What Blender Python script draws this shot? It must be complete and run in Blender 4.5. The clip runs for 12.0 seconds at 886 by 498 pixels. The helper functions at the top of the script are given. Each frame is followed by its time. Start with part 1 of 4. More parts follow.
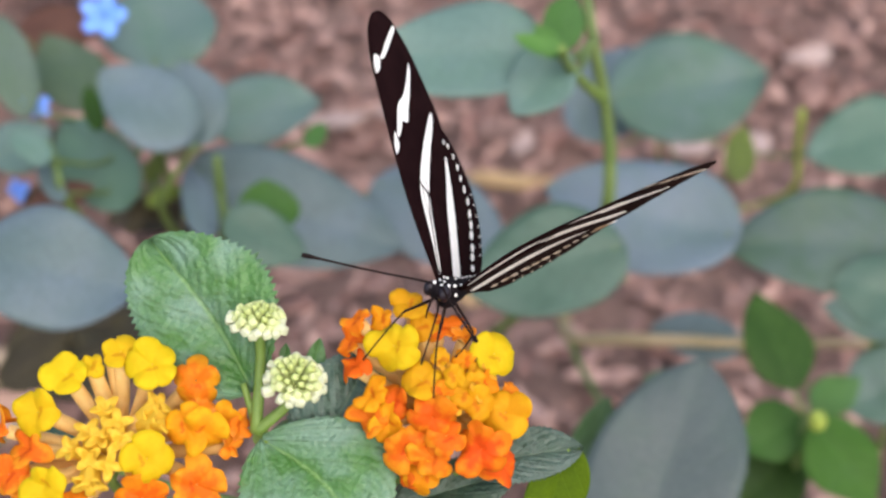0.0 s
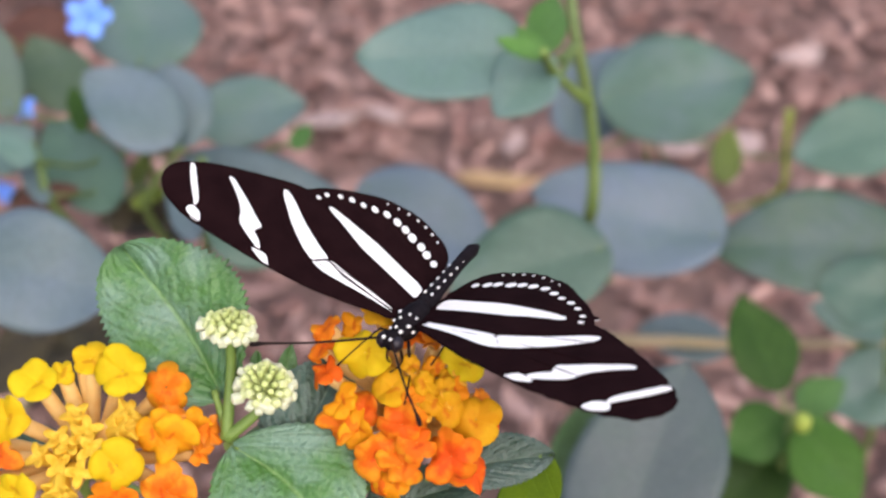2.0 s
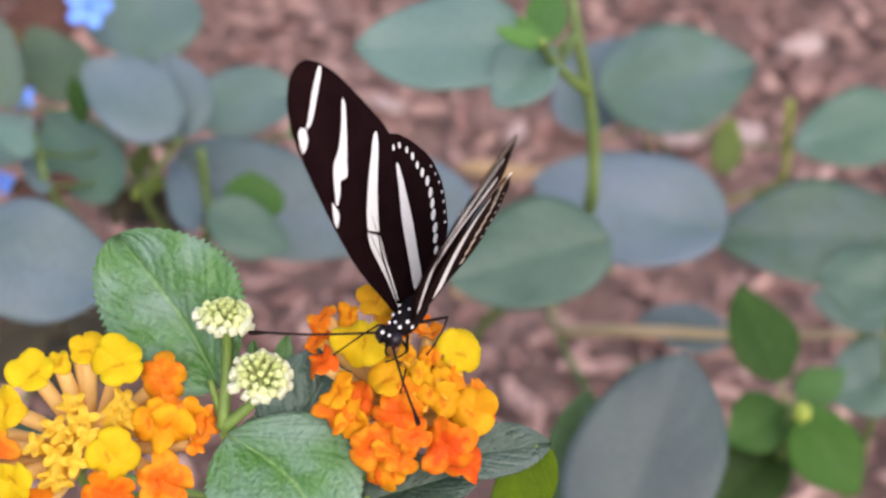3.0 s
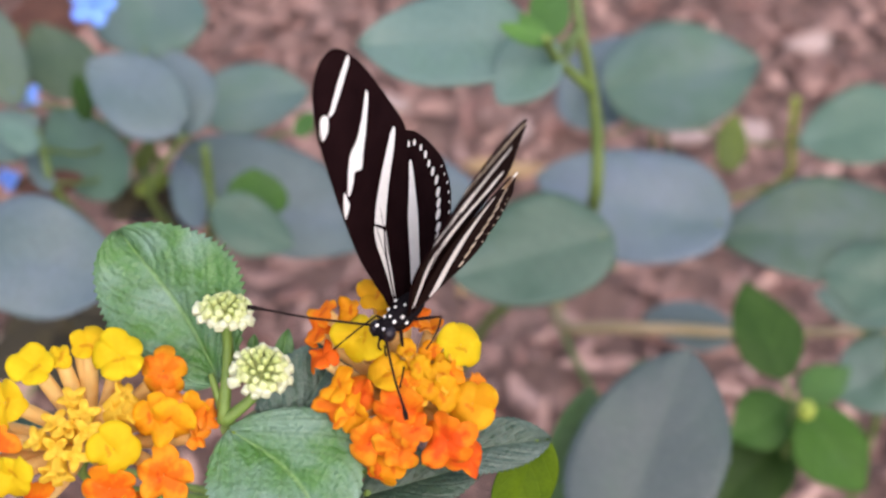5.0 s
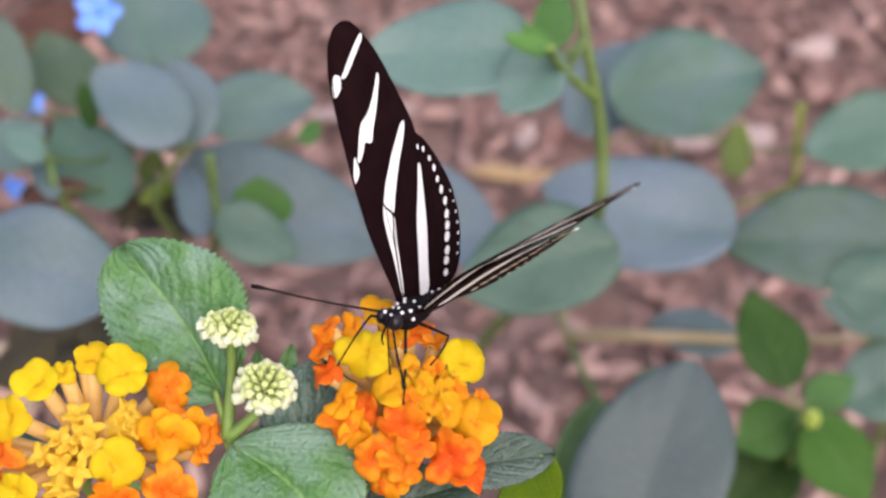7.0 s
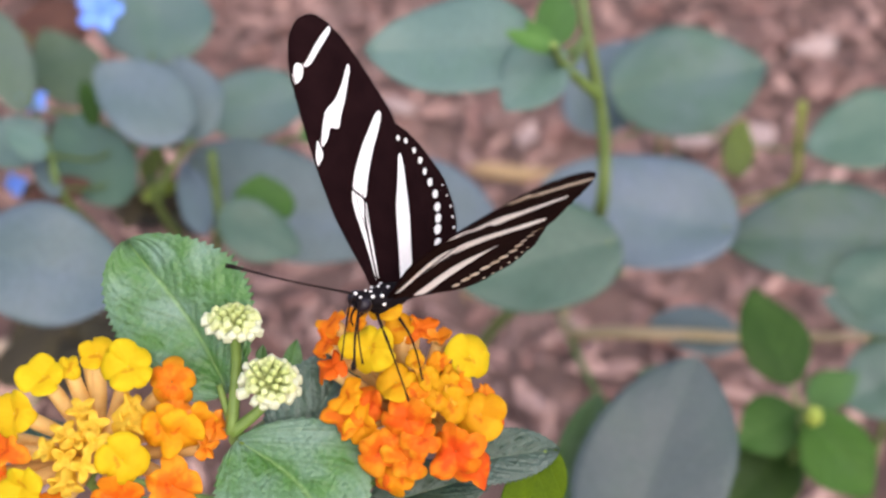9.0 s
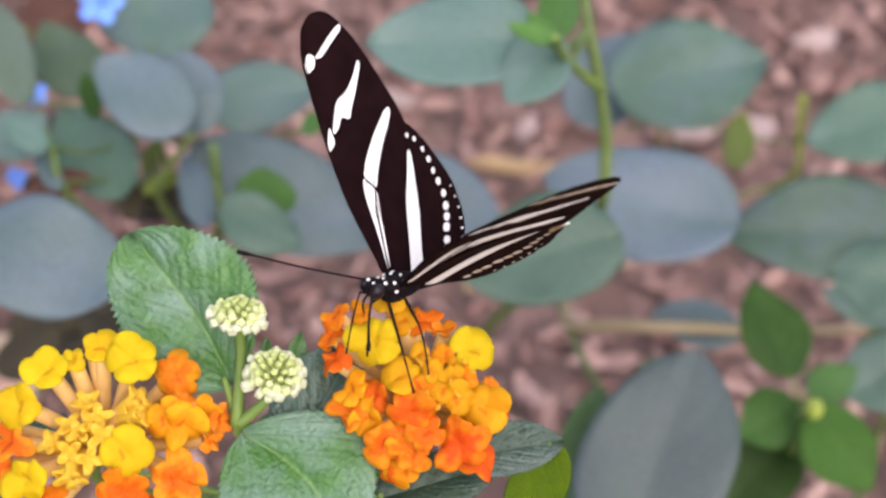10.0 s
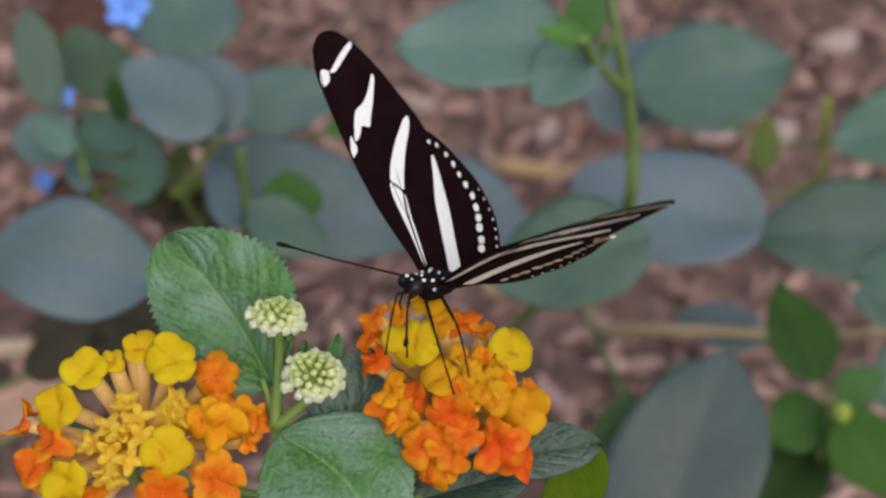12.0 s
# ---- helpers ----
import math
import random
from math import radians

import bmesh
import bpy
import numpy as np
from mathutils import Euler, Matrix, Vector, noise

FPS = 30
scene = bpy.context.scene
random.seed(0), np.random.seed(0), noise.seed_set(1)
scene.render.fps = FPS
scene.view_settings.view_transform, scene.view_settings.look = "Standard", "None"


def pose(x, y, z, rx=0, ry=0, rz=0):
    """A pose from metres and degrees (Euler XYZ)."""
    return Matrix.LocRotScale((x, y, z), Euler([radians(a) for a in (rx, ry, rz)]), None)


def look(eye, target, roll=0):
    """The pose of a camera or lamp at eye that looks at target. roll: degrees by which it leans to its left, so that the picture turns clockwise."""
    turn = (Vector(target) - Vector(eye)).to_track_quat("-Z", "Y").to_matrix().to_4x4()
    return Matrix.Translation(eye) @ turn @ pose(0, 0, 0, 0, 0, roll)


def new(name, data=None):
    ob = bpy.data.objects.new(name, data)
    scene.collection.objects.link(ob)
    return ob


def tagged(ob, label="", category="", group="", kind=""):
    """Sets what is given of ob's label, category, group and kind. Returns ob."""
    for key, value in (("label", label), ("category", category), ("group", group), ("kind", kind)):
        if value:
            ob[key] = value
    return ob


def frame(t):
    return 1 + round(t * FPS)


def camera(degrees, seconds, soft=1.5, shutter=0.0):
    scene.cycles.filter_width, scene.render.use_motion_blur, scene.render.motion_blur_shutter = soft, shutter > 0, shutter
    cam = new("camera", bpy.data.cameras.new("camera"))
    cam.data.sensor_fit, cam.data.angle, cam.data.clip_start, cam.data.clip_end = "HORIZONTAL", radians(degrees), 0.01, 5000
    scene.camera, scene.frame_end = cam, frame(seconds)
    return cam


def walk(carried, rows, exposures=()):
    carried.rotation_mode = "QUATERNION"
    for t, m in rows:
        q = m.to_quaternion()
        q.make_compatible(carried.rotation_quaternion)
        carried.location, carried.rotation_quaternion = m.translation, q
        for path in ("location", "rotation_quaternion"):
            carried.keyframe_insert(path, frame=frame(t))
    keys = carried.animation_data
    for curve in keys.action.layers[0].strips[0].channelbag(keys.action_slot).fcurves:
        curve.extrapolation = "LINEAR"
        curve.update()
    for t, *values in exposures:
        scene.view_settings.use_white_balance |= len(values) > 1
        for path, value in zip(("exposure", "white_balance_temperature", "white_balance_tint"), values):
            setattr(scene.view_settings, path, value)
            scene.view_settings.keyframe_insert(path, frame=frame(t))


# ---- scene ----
from mathutils import geometry

MM = 0.001

# ---- camera: a handheld close-up that drifts a few millimetres ----
cam = camera(39.0, 12.0, soft=2.5, shutter=0.5)
cam.data.dof.use_dof = True
cam.data.dof.focus_distance = 0.188
cam.data.dof.aperture_fstop = 18.0
PATH = [
    (0.0, pose(0.00000, 0.00000, 0.60000, 55.000, -0.000, 0.000)),
    (0.5, pose(0.00106, -0.00015, 0.59979, 54.979, 0.039, 0.056)),
    (1.0, pose(0.00211, -0.00009, 0.59987, 54.906, -0.043, -0.062)),
    (1.5, pose(0.00317, 0.00028, 0.60039, 54.963, -0.093, -0.133)),
    (2.0, pose(0.00372, 0.00071, 0.60102, 54.930, -0.129, -0.185)),
    (2.5, pose(0.00427, 0.00071, 0.60101, 54.718, -0.145, -0.207)),
    (3.0, pose(0.00471, 0.00065, 0.60093, 54.499, -0.062, -0.089)),
    (5.0, pose(0.00562, 0.00028, 0.60040, 54.440, 0.101, 0.144)),
    (5.5, pose(0.00603, 0.00039, 0.60056, 54.219, 0.070, 0.100)),
    (6.0, pose(0.00615, 0.00094, 0.60134, 54.200, 0.154, 0.220)),
    (6.5, pose(0.00610, 0.00149, 0.60212, 54.481, 0.195, 0.278)),
    (7.0, pose(0.00587, 0.00138, 0.60197, 54.585, 0.243, 0.347)),
    (9.0, pose(0.00520, 0.00106, 0.60151, 54.538, 0.249, 0.355)),
    (9.5, pose(0.00495, 0.00115, 0.60164, 54.419, 0.212, 0.302)),
    (10.0, pose(0.00430, 0.00099, 0.60141, 54.231, 0.214, 0.306)),
    (10.5, pose(0.00359, 0.00085, 0.60122, 54.175, 0.341, 0.488)),
    (11.0, pose(0.00259, 0.00090, 0.60129, 54.395, 0.572, 0.816)),
    (11.5, pose(0.00138, 0.00090, 0.60129, 54.501, 0.640, 0.915)),
    (12.0, pose(0.00105, 0.00078, 0.60111, 54.408, 0.666, 0.952)),
]
EXPOSURES = [(0.0, 0.77, 6420, 11), (1.5, 0.77, 6450, 16), (2.5, 0.78, 6450, 18), (10.7, 0.78, 6450, 18), (11.2, 0.62, 6450, 17), (11.5, 0.36, 6450, 13), (12.0, 0.02, 6450, 9)]
walk(cam, PATH, EXPOSURES)

# ---- light: a bright, thinly clouded sky ----
world = bpy.data.worlds.new("world")
scene.world = world
world.use_nodes = True
sky = world.node_tree.nodes.new("ShaderNodeTexSky")
sky.sky_type = "NISHITA"
sky.sun_disc = False
sky.sun_elevation = radians(44)
sky.sun_rotation = radians(158)
sky.dust_density = 3.0
background = world.node_tree.nodes["Background"]
background.inputs["Strength"].default_value = 0.15
world.node_tree.links.new(sky.outputs["Color"], background.inputs["Color"])

sun_data = bpy.data.lights.new("sun", "SUN")
sun_data.energy = 1.5
sun_data.angle = radians(140)
sun_data.color = (1.0, 0.96, 0.9)
sun = new("sun", sun_data)
sun.matrix_basis = look((0.40, -1.00, 1.04), (0, 0, 0))


# ---- materials ----
def shader(name):
    mat = bpy.data.materials.new(name)
    mat.use_nodes = True
    nodes, links = mat.node_tree.nodes, mat.node_tree.links
    return mat, nodes, links, nodes["Principled BSDF"]


def ramp(nodes, stops):
    node = nodes.new("ShaderNodeValToRGB")
    el = node.color_ramp.elements
    while len(el) < len(stops):
        el.new(0.5)
    for e, (p, c) in zip(el, stops):
        e.position, e.color = p, (*c, 1)
    return node


def noise_tex(nodes, links, scale, detail=4, coords="Object"):
    tc = nodes.new("ShaderNodeTexCoord")
    n = nodes.new("ShaderNodeTexNoise")
    n.inputs["Scale"].default_value = scale
    n.inputs["Detail"].default_value = detail
    links.new(tc.outputs[coords], n.inputs["Vector"])
    return n


def math_node(nodes, links, op, a, b=None):
    n = nodes.new("ShaderNodeMath")
    n.operation = op
    for i, v in enumerate((a, b)):
        if v is None:
            continue
        if isinstance(v, (int, float)):
            n.inputs[i].default_value = v
        else:
            links.new(v, n.inputs[i])
    return n.outputs[0]


def mix_color(nodes, links, fac, a, b, kind="MIX"):
    n = nodes.new("ShaderNodeMix")
    n.data_type, n.blend_type = "RGBA", kind
    for sock, v in ((n.inputs[0], fac), (n.inputs[6], a), (n.inputs[7], b)):
        if isinstance(v, (int, float)):
            sock.default_value = v
        elif isinstance(v, tuple):
            sock.default_value = (*v, 1)
        else:
            links.new(v, sock)
    return n.outputs[2]


def bump(nodes, links, bsdf, height, strength, distance):
    b = nodes.new("ShaderNodeBump")
    b.inputs["Strength"].default_value = strength
    b.inputs["Distance"].default_value = distance
    links.new(height, b.inputs["Height"])
    links.new(b.outputs["Normal"], bsdf.inputs["Normal"])


def see_through(mat, nodes, links, bsdf, color, amount):
    """Lets part of the light through a thin leaf or petal."""
    t = nodes.new("ShaderNodeBsdfTranslucent")
    if isinstance(color, tuple):
        t.inputs["Color"].default_value = (*color, 1)
    else:
        links.new(color, t.inputs["Color"])
    m = nodes.new("ShaderNodeMixShader")
    m.inputs[0].default_value = amount
    links.new(bsdf.outputs[0], m.inputs[1])
    links.new(t.outputs[0], m.inputs[2])
    links.new(m.outputs[0], nodes["Material Output"].inputs["Surface"])


def leaf_material(name, dark, light, vein, gloss=0.45, coat=0.0, veins=7.0, spots=90.0, quilt=0.0, sheen_blotch=None, rib=0.45):
    """Leaf blade: side veins from the leaf's own map, blotches at two scales, sky sheen tinted in as bluish patches."""
    mat, nodes, links, bsdf = shader(name)
    uv = nodes.new("ShaderNodeUVMap")
    sep = nodes.new("ShaderNodeSeparateXYZ")
    links.new(uv.outputs[0], sep.inputs[0])
    across = math_node(nodes, links, "ABSOLUTE", sep.outputs[0])
    phase = math_node(nodes, links, "SUBTRACT", sep.outputs[1], math_node(nodes, links, "MULTIPLY", across, 0.55 if quilt else 0.40))
    wave = math_node(nodes, links, "FRACT", math_node(nodes, links, "MULTIPLY", phase, veins))
    near = math_node(nodes, links, "ABSOLUTE", math_node(nodes, links, "SUBTRACT", wave, 0.5))
    side = ramp(nodes, [(0.34 if quilt else 0.40, (0, 0, 0)), (0.5, (1, 1, 1))])
    links.new(near, side.inputs[0])
    mid = ramp(nodes, [(0.012, (1, 1, 1)), (0.05, (0, 0, 0))])
    links.new(across, mid.inputs[0])
    if quilt:
        side_tint = mix_color(nodes, links, 1.0, side.outputs[0], (0.05, 0.05, 0.05), "MULTIPLY")
    else:
        side_tint = side.outputs[0]
    tint = mix_color(nodes, links, 1.0, side_tint, mid.outputs[0], "LIGHTEN")
    lines = mix_color(nodes, links, 1.0, side.outputs[0], mid.outputs[0], "LIGHTEN")
    big = noise_tex(nodes, links, spots, 3)
    small = noise_tex(nodes, links, spots * 14, 3)
    tone = ramp(nodes, [(0.3, dark), (0.7, light)])
    links.new(big.outputs[0], tone.inputs[0])
    info = nodes.new("ShaderNodeObjectInfo")
    shift = nodes.new("ShaderNodeHueSaturation")
    links.new(tone.outputs[0], shift.inputs["Color"])
    links.new(math_node(nodes, links, "ADD", math_node(nodes, links, "MULTIPLY", info.outputs["Random"], 0.35), 0.82), shift.inputs["Value"])
    body = shift.outputs[0]
    # random patches of a second tone; the bluish ones paint sky sheen into the colour
    if sheen_blotch:
        patch = noise_tex(nodes, links, spots * 0.7, 4)
        patch_ramp = ramp(nodes, [(0.40, (0, 0, 0)), (0.62, (1, 1, 1))])
        links.new(math_node(nodes, links, "ADD", patch.outputs[0], math_node(nodes, links, "MULTIPLY", math_node(nodes, links, "SUBTRACT", info.outputs["Random"], 0.5), 0.3)), patch_ramp.inputs[0])
        body = mix_color(nodes, links, patch_ramp.outputs[0], body, sheen_blotch)
    fine = mix_color(nodes, links, 0.35, body, small.outputs[0], "SOFT_LIGHT")
    col = mix_color(nodes, links, math_node(nodes, links, "MULTIPLY", tint, rib), fine, vein)
    # groove shade along the side veins is darkened into the colour
    if quilt:
        col = mix_color(nodes, links, math_node(nodes, links, "MULTIPLY", side.outputs[0], 0.26), col, tuple(0.6 * c for c in dark))
    links.new(col, bsdf.inputs["Base Color"])
    bsdf.inputs["Roughness"].default_value = gloss
    bsdf.inputs["Coat Weight"].default_value = coat
    bsdf.inputs["Coat Roughness"].default_value = 0.4
    height = math_node(nodes, links, "ADD", math_node(nodes, links, "MULTIPLY", lines, -0.6), math_node(nodes, links, "MULTIPLY", small.outputs[0], 0.8))
    if quilt:
        tc = nodes.new("ShaderNodeTexCoord")
        cells = nodes.new("ShaderNodeTexVoronoi")
        cells.inputs["Scale"].default_value = quilt
        links.new(tc.outputs["Object"], cells.inputs["Vector"])
        height = math_node(nodes, links, "SUBTRACT", height, math_node(nodes, links, "MULTIPLY", cells.outputs["Distance"], 1.3))
    bump(nodes, links, bsdf, height, 0.5 if quilt else 0.4, 0.0006 if quilt else 0.0004)
    see_through(mat, nodes, links, bsdf, col, 0.2)
    return mat


def petal_material(name, throat, inner, outer):
    """Petal colour by its distance from the throat, with streaks."""
    mat, nodes, links, bsdf = shader(name)
    tc = nodes.new("ShaderNodeTexCoord")
    length = nodes.new("ShaderNodeVectorMath")
    length.operation = "LENGTH"
    links.new(tc.outputs["Object"], length.inputs[0])
    n = noise_tex(nodes, links, 420, 3)
    dist = math_node(nodes, links, "MULTIPLY", length.outputs["Value"], 250)
    dist = math_node(nodes, links, "ADD", dist, math_node(nodes, links, "MULTIPLY", math_node(nodes, links, "SUBTRACT", n.outputs[0], 0.5), 2.0))
    tone = ramp(nodes, [(0.05, throat), (0.16, inner), (0.46, inner), (0.9, outer)])
    links.new(dist, tone.inputs[0])
    info = nodes.new("ShaderNodeObjectInfo")
    shift = nodes.new("ShaderNodeHueSaturation")
    links.new(tone.outputs[0], shift.inputs["Color"])
    links.new(math_node(nodes, links, "ADD", math_node(nodes, links, "MULTIPLY", info.outputs["Random"], 0.014), 0.495), shift.inputs["Hue"])
    links.new(shift.outputs[0], bsdf.inputs["Base Color"])
    bsdf.inputs["Roughness"].default_value = 0.7
    bsdf.inputs["Specular IOR Level"].default_value = 0.25
    grain = noise_tex(nodes, links, 2500, 2)
    bump(nodes, links, bsdf, grain.outputs[0], 0.35, 0.00025)
    see_through(mat, nodes, links, bsdf, shift.outputs[0], 0.3)
    return mat


def mottled(name, a, b, scale, rough=0.6, strength=0.4, depth=0.0005, islands=False, gloss=0.5, thin=0.0):
    """Two tones mixed by a noise, with fine relief."""
    mat, nodes, links, bsdf = shader(name)
    n = noise_tex(nodes, links, scale, 5)
    fac = n.outputs[0]
    if islands:
        geo = nodes.new("ShaderNodeNewGeometry")
        fac = math_node(nodes, links, "ADD", math_node(nodes, links, "MULTIPLY", n.outputs[0], 0.35), math_node(nodes, links, "MULTIPLY", geo.outputs["Random Per Island"], 0.65))
    tone = ramp(nodes, [(0.25, a), (0.75, b)])
    links.new(fac, tone.inputs[0])
    links.new(tone.outputs[0], bsdf.inputs["Base Color"])
    bsdf.inputs["Roughness"].default_value = rough
    bsdf.inputs["Specular IOR Level"].default_value = gloss
    fine = noise_tex(nodes, links, scale * 8, 3)
    bump(nodes, links, bsdf, fine.outputs[0], strength, depth)
    if thin:
        see_through(mat, nodes, links, bsdf, tone.outputs[0], thin)
    return mat


leaf_near = leaf_material("leaf_near", (0.052, 0.165, 0.026), (0.095, 0.240, 0.052), (0.20, 0.36, 0.09), 0.46, 0.35, 5.0, 160, 1000, (0.165, 0.290, 0.195), 0.5)
leaf_blue = leaf_material("leaf_blue", (0.0592, 0.122, 0.0814), (0.0962, 0.17, 0.122), (0.133, 0.215, 0.141), 0.42, 0.5, 5.0, 120, 900, (0.115, 0.178, 0.152), 0.5)
leaf_teal = leaf_material("leaf_teal", (0.0340, 0.0774, 0.0470), (0.0578, 0.1101, 0.0722), (0.0833, 0.1419, 0.0882), 0.42, 0.5, 5.0, 120, 900, (0.0782, 0.1273, 0.1050), 0.5)
leaf_deep = leaf_material("leaf_deep", (0.0332, 0.0746, 0.0415), (0.054, 0.104, 0.0622), (0.0746, 0.132, 0.0719), 0.46, 0.25, 5.0, 120, 900, (0.0645, 0.109, 0.0775), 0.5)
leaf_far = leaf_material("leaf_far", (0.054, 0.118, 0.0775), (0.0886, 0.165, 0.118), (0.0972, 0.167, 0.122), 0.48, 0.12, 6.0, 45, 0.0, (0.0994, 0.162, 0.148), 0.2)
leaf_soft = leaf_material("leaf_soft", (0.075, 0.155, 0.105), (0.105, 0.200, 0.140), (0.12, 0.21, 0.15), 0.48, 0.12, 6.0, 45, 0.0, (0.112, 0.195, 0.168), 0.2)
leaf_grey = leaf_material("leaf_grey", (0.0836, 0.134, 0.133), (0.12, 0.171, 0.183), (0.113, 0.169, 0.169), 0.48, 0.12, 6.0, 40, 0.0, (0.124, 0.169, 0.21), 0.2)
leaf_silver = leaf_material("leaf_silver", (0.0925, 0.149, 0.147), (0.133, 0.189, 0.203), (0.125, 0.188, 0.188), 0.48, 0.12, 6.0, 40, 0.0, (0.138, 0.188, 0.232), 0.2)
leaf_green = leaf_material("leaf_green", (0.0217, 0.0598, 0.0084), (0.0432, 0.1026, 0.0153), (0.0767, 0.1683, 0.0382), 0.45, 0.12, 6.0, 50, 0.0, (0.0850, 0.1500, 0.0700), 0.3)
leaf_sage = leaf_material("leaf_sage", (0.0527, 0.0978, 0.0493), (0.0892, 0.14, 0.0748), (0.0935, 0.153, 0.0765), 0.5, 0.1, 6.0, 45, 0.0, (0.0935, 0.14, 0.102), 0.2)
leaf_dull = leaf_material("leaf_dull", (0.0454, 0.0741, 0.0590), (0.0665, 0.0972, 0.0816), (0.0605, 0.0981, 0.0756), 0.5, 0.05, 7.0, 60, 0.0, (0.0711, 0.0945, 0.0909), 0.25)
leaf_mid = leaf_material("leaf_mid", (0.0412, 0.1162, 0.0213), (0.0741, 0.1637, 0.0341), (0.1153, 0.2235, 0.0640), 0.5, 0.1, 6.0, 50, 0.0, (0.0700, 0.1505, 0.0533), 0.3)
leaf_moss = leaf_material("leaf_moss", (0.0300, 0.0920, 0.0080), (0.0560, 0.1400, 0.0160), (0.0900, 0.1900, 0.0500), 0.45, 0.12, 6.0, 50, 0.0, (0.0551, 0.1220, 0.0306), 0.3)
# darker leaf_green: the shade on an under leaf is put into its colour
leaf_green_shaded = leaf_material("leaf_green_shaded", (0.0140, 0.0360, 0.0050), (0.0270, 0.0600, 0.0090), (0.0500, 0.1000, 0.0200), 0.45, 0.12, 6.0, 50, 0.0, (0.0250, 0.0560, 0.0120), 0.3)
# near-black blade whose colour stands for the shade in a foliage gap
leaf_gap_shade = leaf_material("leaf_gap_shade", (0.0080, 0.0060, 0.0020), (0.0300, 0.0240, 0.0060), (0.0500, 0.0400, 0.0150), 0.7, 0.0, 6.0, 40)
leaf_fresh = leaf_material("leaf_fresh", (0.055, 0.17, 0.016), (0.10, 0.25, 0.032), (0.14, 0.29, 0.06), 0.5, 0.05, 5.0, 60, 0.0, None, 0.3)
leaf_olive = leaf_material("leaf_olive", (0.0777, 0.114, 0.00732), (0.119, 0.164, 0.0128), (0.138, 0.192, 0.0274), 0.5, 0.0, 5.0, 60)
leaf_patch = leaf_material("leaf_patch", (0.0270, 0.0696, 0.0309), (0.0448, 0.0929, 0.0479), (0.0541, 0.1086, 0.0618), 0.46, 0.15, 6.0, 55, 0.0, (0.0618, 0.1040, 0.0866), 0.3)
# withered brown; also colours leaves that stand for gap shade
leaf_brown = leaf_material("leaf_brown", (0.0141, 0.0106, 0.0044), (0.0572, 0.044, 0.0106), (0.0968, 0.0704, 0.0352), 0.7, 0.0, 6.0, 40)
leaf_rust = leaf_material("leaf_rust", (0.060, 0.020, 0.010), (0.150, 0.060, 0.038), (0.15, 0.07, 0.04), 0.7, 0.0, 6.0, 40)
leaf_curl = leaf_material("leaf_curl", (0.062, 0.115, 0.001), (0.100, 0.165, 0.002), (0.11, 0.18, 0.01), 0.7, 0.0, 4.0, 160, 0.0, None, 0.1)
for dull in (leaf_curl, leaf_green, leaf_mid, leaf_moss, leaf_green_shaded):
    dull.node_tree.nodes["Principled BSDF"].inputs["Specular IOR Level"].default_value = 0.15
    dull.node_tree.nodes["Principled BSDF"].inputs["Coat Weight"].default_value = 0.0
stem_green = mottled("stem_green", (0.103, 0.181, 0.0258), (0.181, 0.267, 0.0516), 300, 0.55)
stem_far = mottled("stem_far", (0.0731, 0.125, 0.0241), (0.125, 0.181, 0.0473), 90, 0.55)
petal_yellow = petal_material("petal_yellow", (0.600, 0.300, 0.002), (0.690, 0.445, 0.002), (0.710, 0.500, 0.004))
petal_gold = petal_material("petal_gold", (0.640, 0.210, 0.002), (0.700, 0.330, 0.002), (0.725, 0.400, 0.004))
petal_amber = petal_material("petal_amber", (0.699, 0.146, 0.00184), (0.787, 0.275, 0.00184), (0.804, 0.372, 0.00368))
petal_orange = petal_material("petal_orange", (0.64, 0.085, 0.002), (0.750, 0.148, 0.003), (0.800, 0.310, 0.010))
petal_red = petal_material("petal_red", (0.70, 0.095, 0.003), (0.760, 0.105, 0.003), (0.820, 0.245, 0.006))
petal_pale = petal_material("petal_pale", (0.78, 0.16, 0.004), (0.84, 0.25, 0.008), (0.88, 0.36, 0.06))
bud_gold = mottled("bud_gold", (0.854, 0.386, 0.01), (0.892, 0.515, 0.03), 500, 0.65, thin=0.3)
tube_tan = mottled("tube_tan", (0.90, 0.56, 0.16), (0.95, 0.70, 0.28), 400, 0.6, thin=0.2)
bud_yellow = mottled("bud_yellow", (0.846, 0.506, 0.0184), (0.874, 0.626, 0.0552), 500, 0.65, thin=0.3)
bud_white = mottled("bud_white", (0.644, 0.699, 0.399), (0.773, 0.782, 0.627), 700, 0.6, thin=0.2)
bud_pale = mottled("bud_pale", (0.62, 0.70, 0.26), (0.77, 0.80, 0.44), 700, 0.6, thin=0.2)
bud_green = mottled("bud_green", (0.504, 0.594, 0.162), (0.648, 0.702, 0.306), 500, 0.6, thin=0.2)
wing_black = mottled("wing_black", (0.007, 0.0025, 0.003), (0.013, 0.005, 0.0055), 300, 0.8, 0.3, 0.0001, gloss=0.02)
wing_brown = mottled("wing_brown", (0.008, 0.003, 0.003), (0.017, 0.007, 0.0055), 260, 0.8, 0.3, 0.0001, gloss=0.03)
wing_white = mottled("wing_white", (0.88, 0.86, 0.82), (0.95, 0.93, 0.89), 900, 0.65, 0.3, 0.00008, thin=0.15)
wing_cream = mottled("wing_cream", (0.92, 0.89, 0.82), (0.95, 0.94, 0.90), 700, 0.65, 0.3, 0.00008, thin=0.1)
wing_fawn = mottled("wing_fawn", (0.55, 0.42, 0.27), (0.88, 0.80, 0.67), 330, 0.7, 0.3, 0.00008, thin=0.15)
wing_tan = mottled("wing_tan", (0.18, 0.10, 0.045), (0.50, 0.34, 0.19), 500, 0.7)
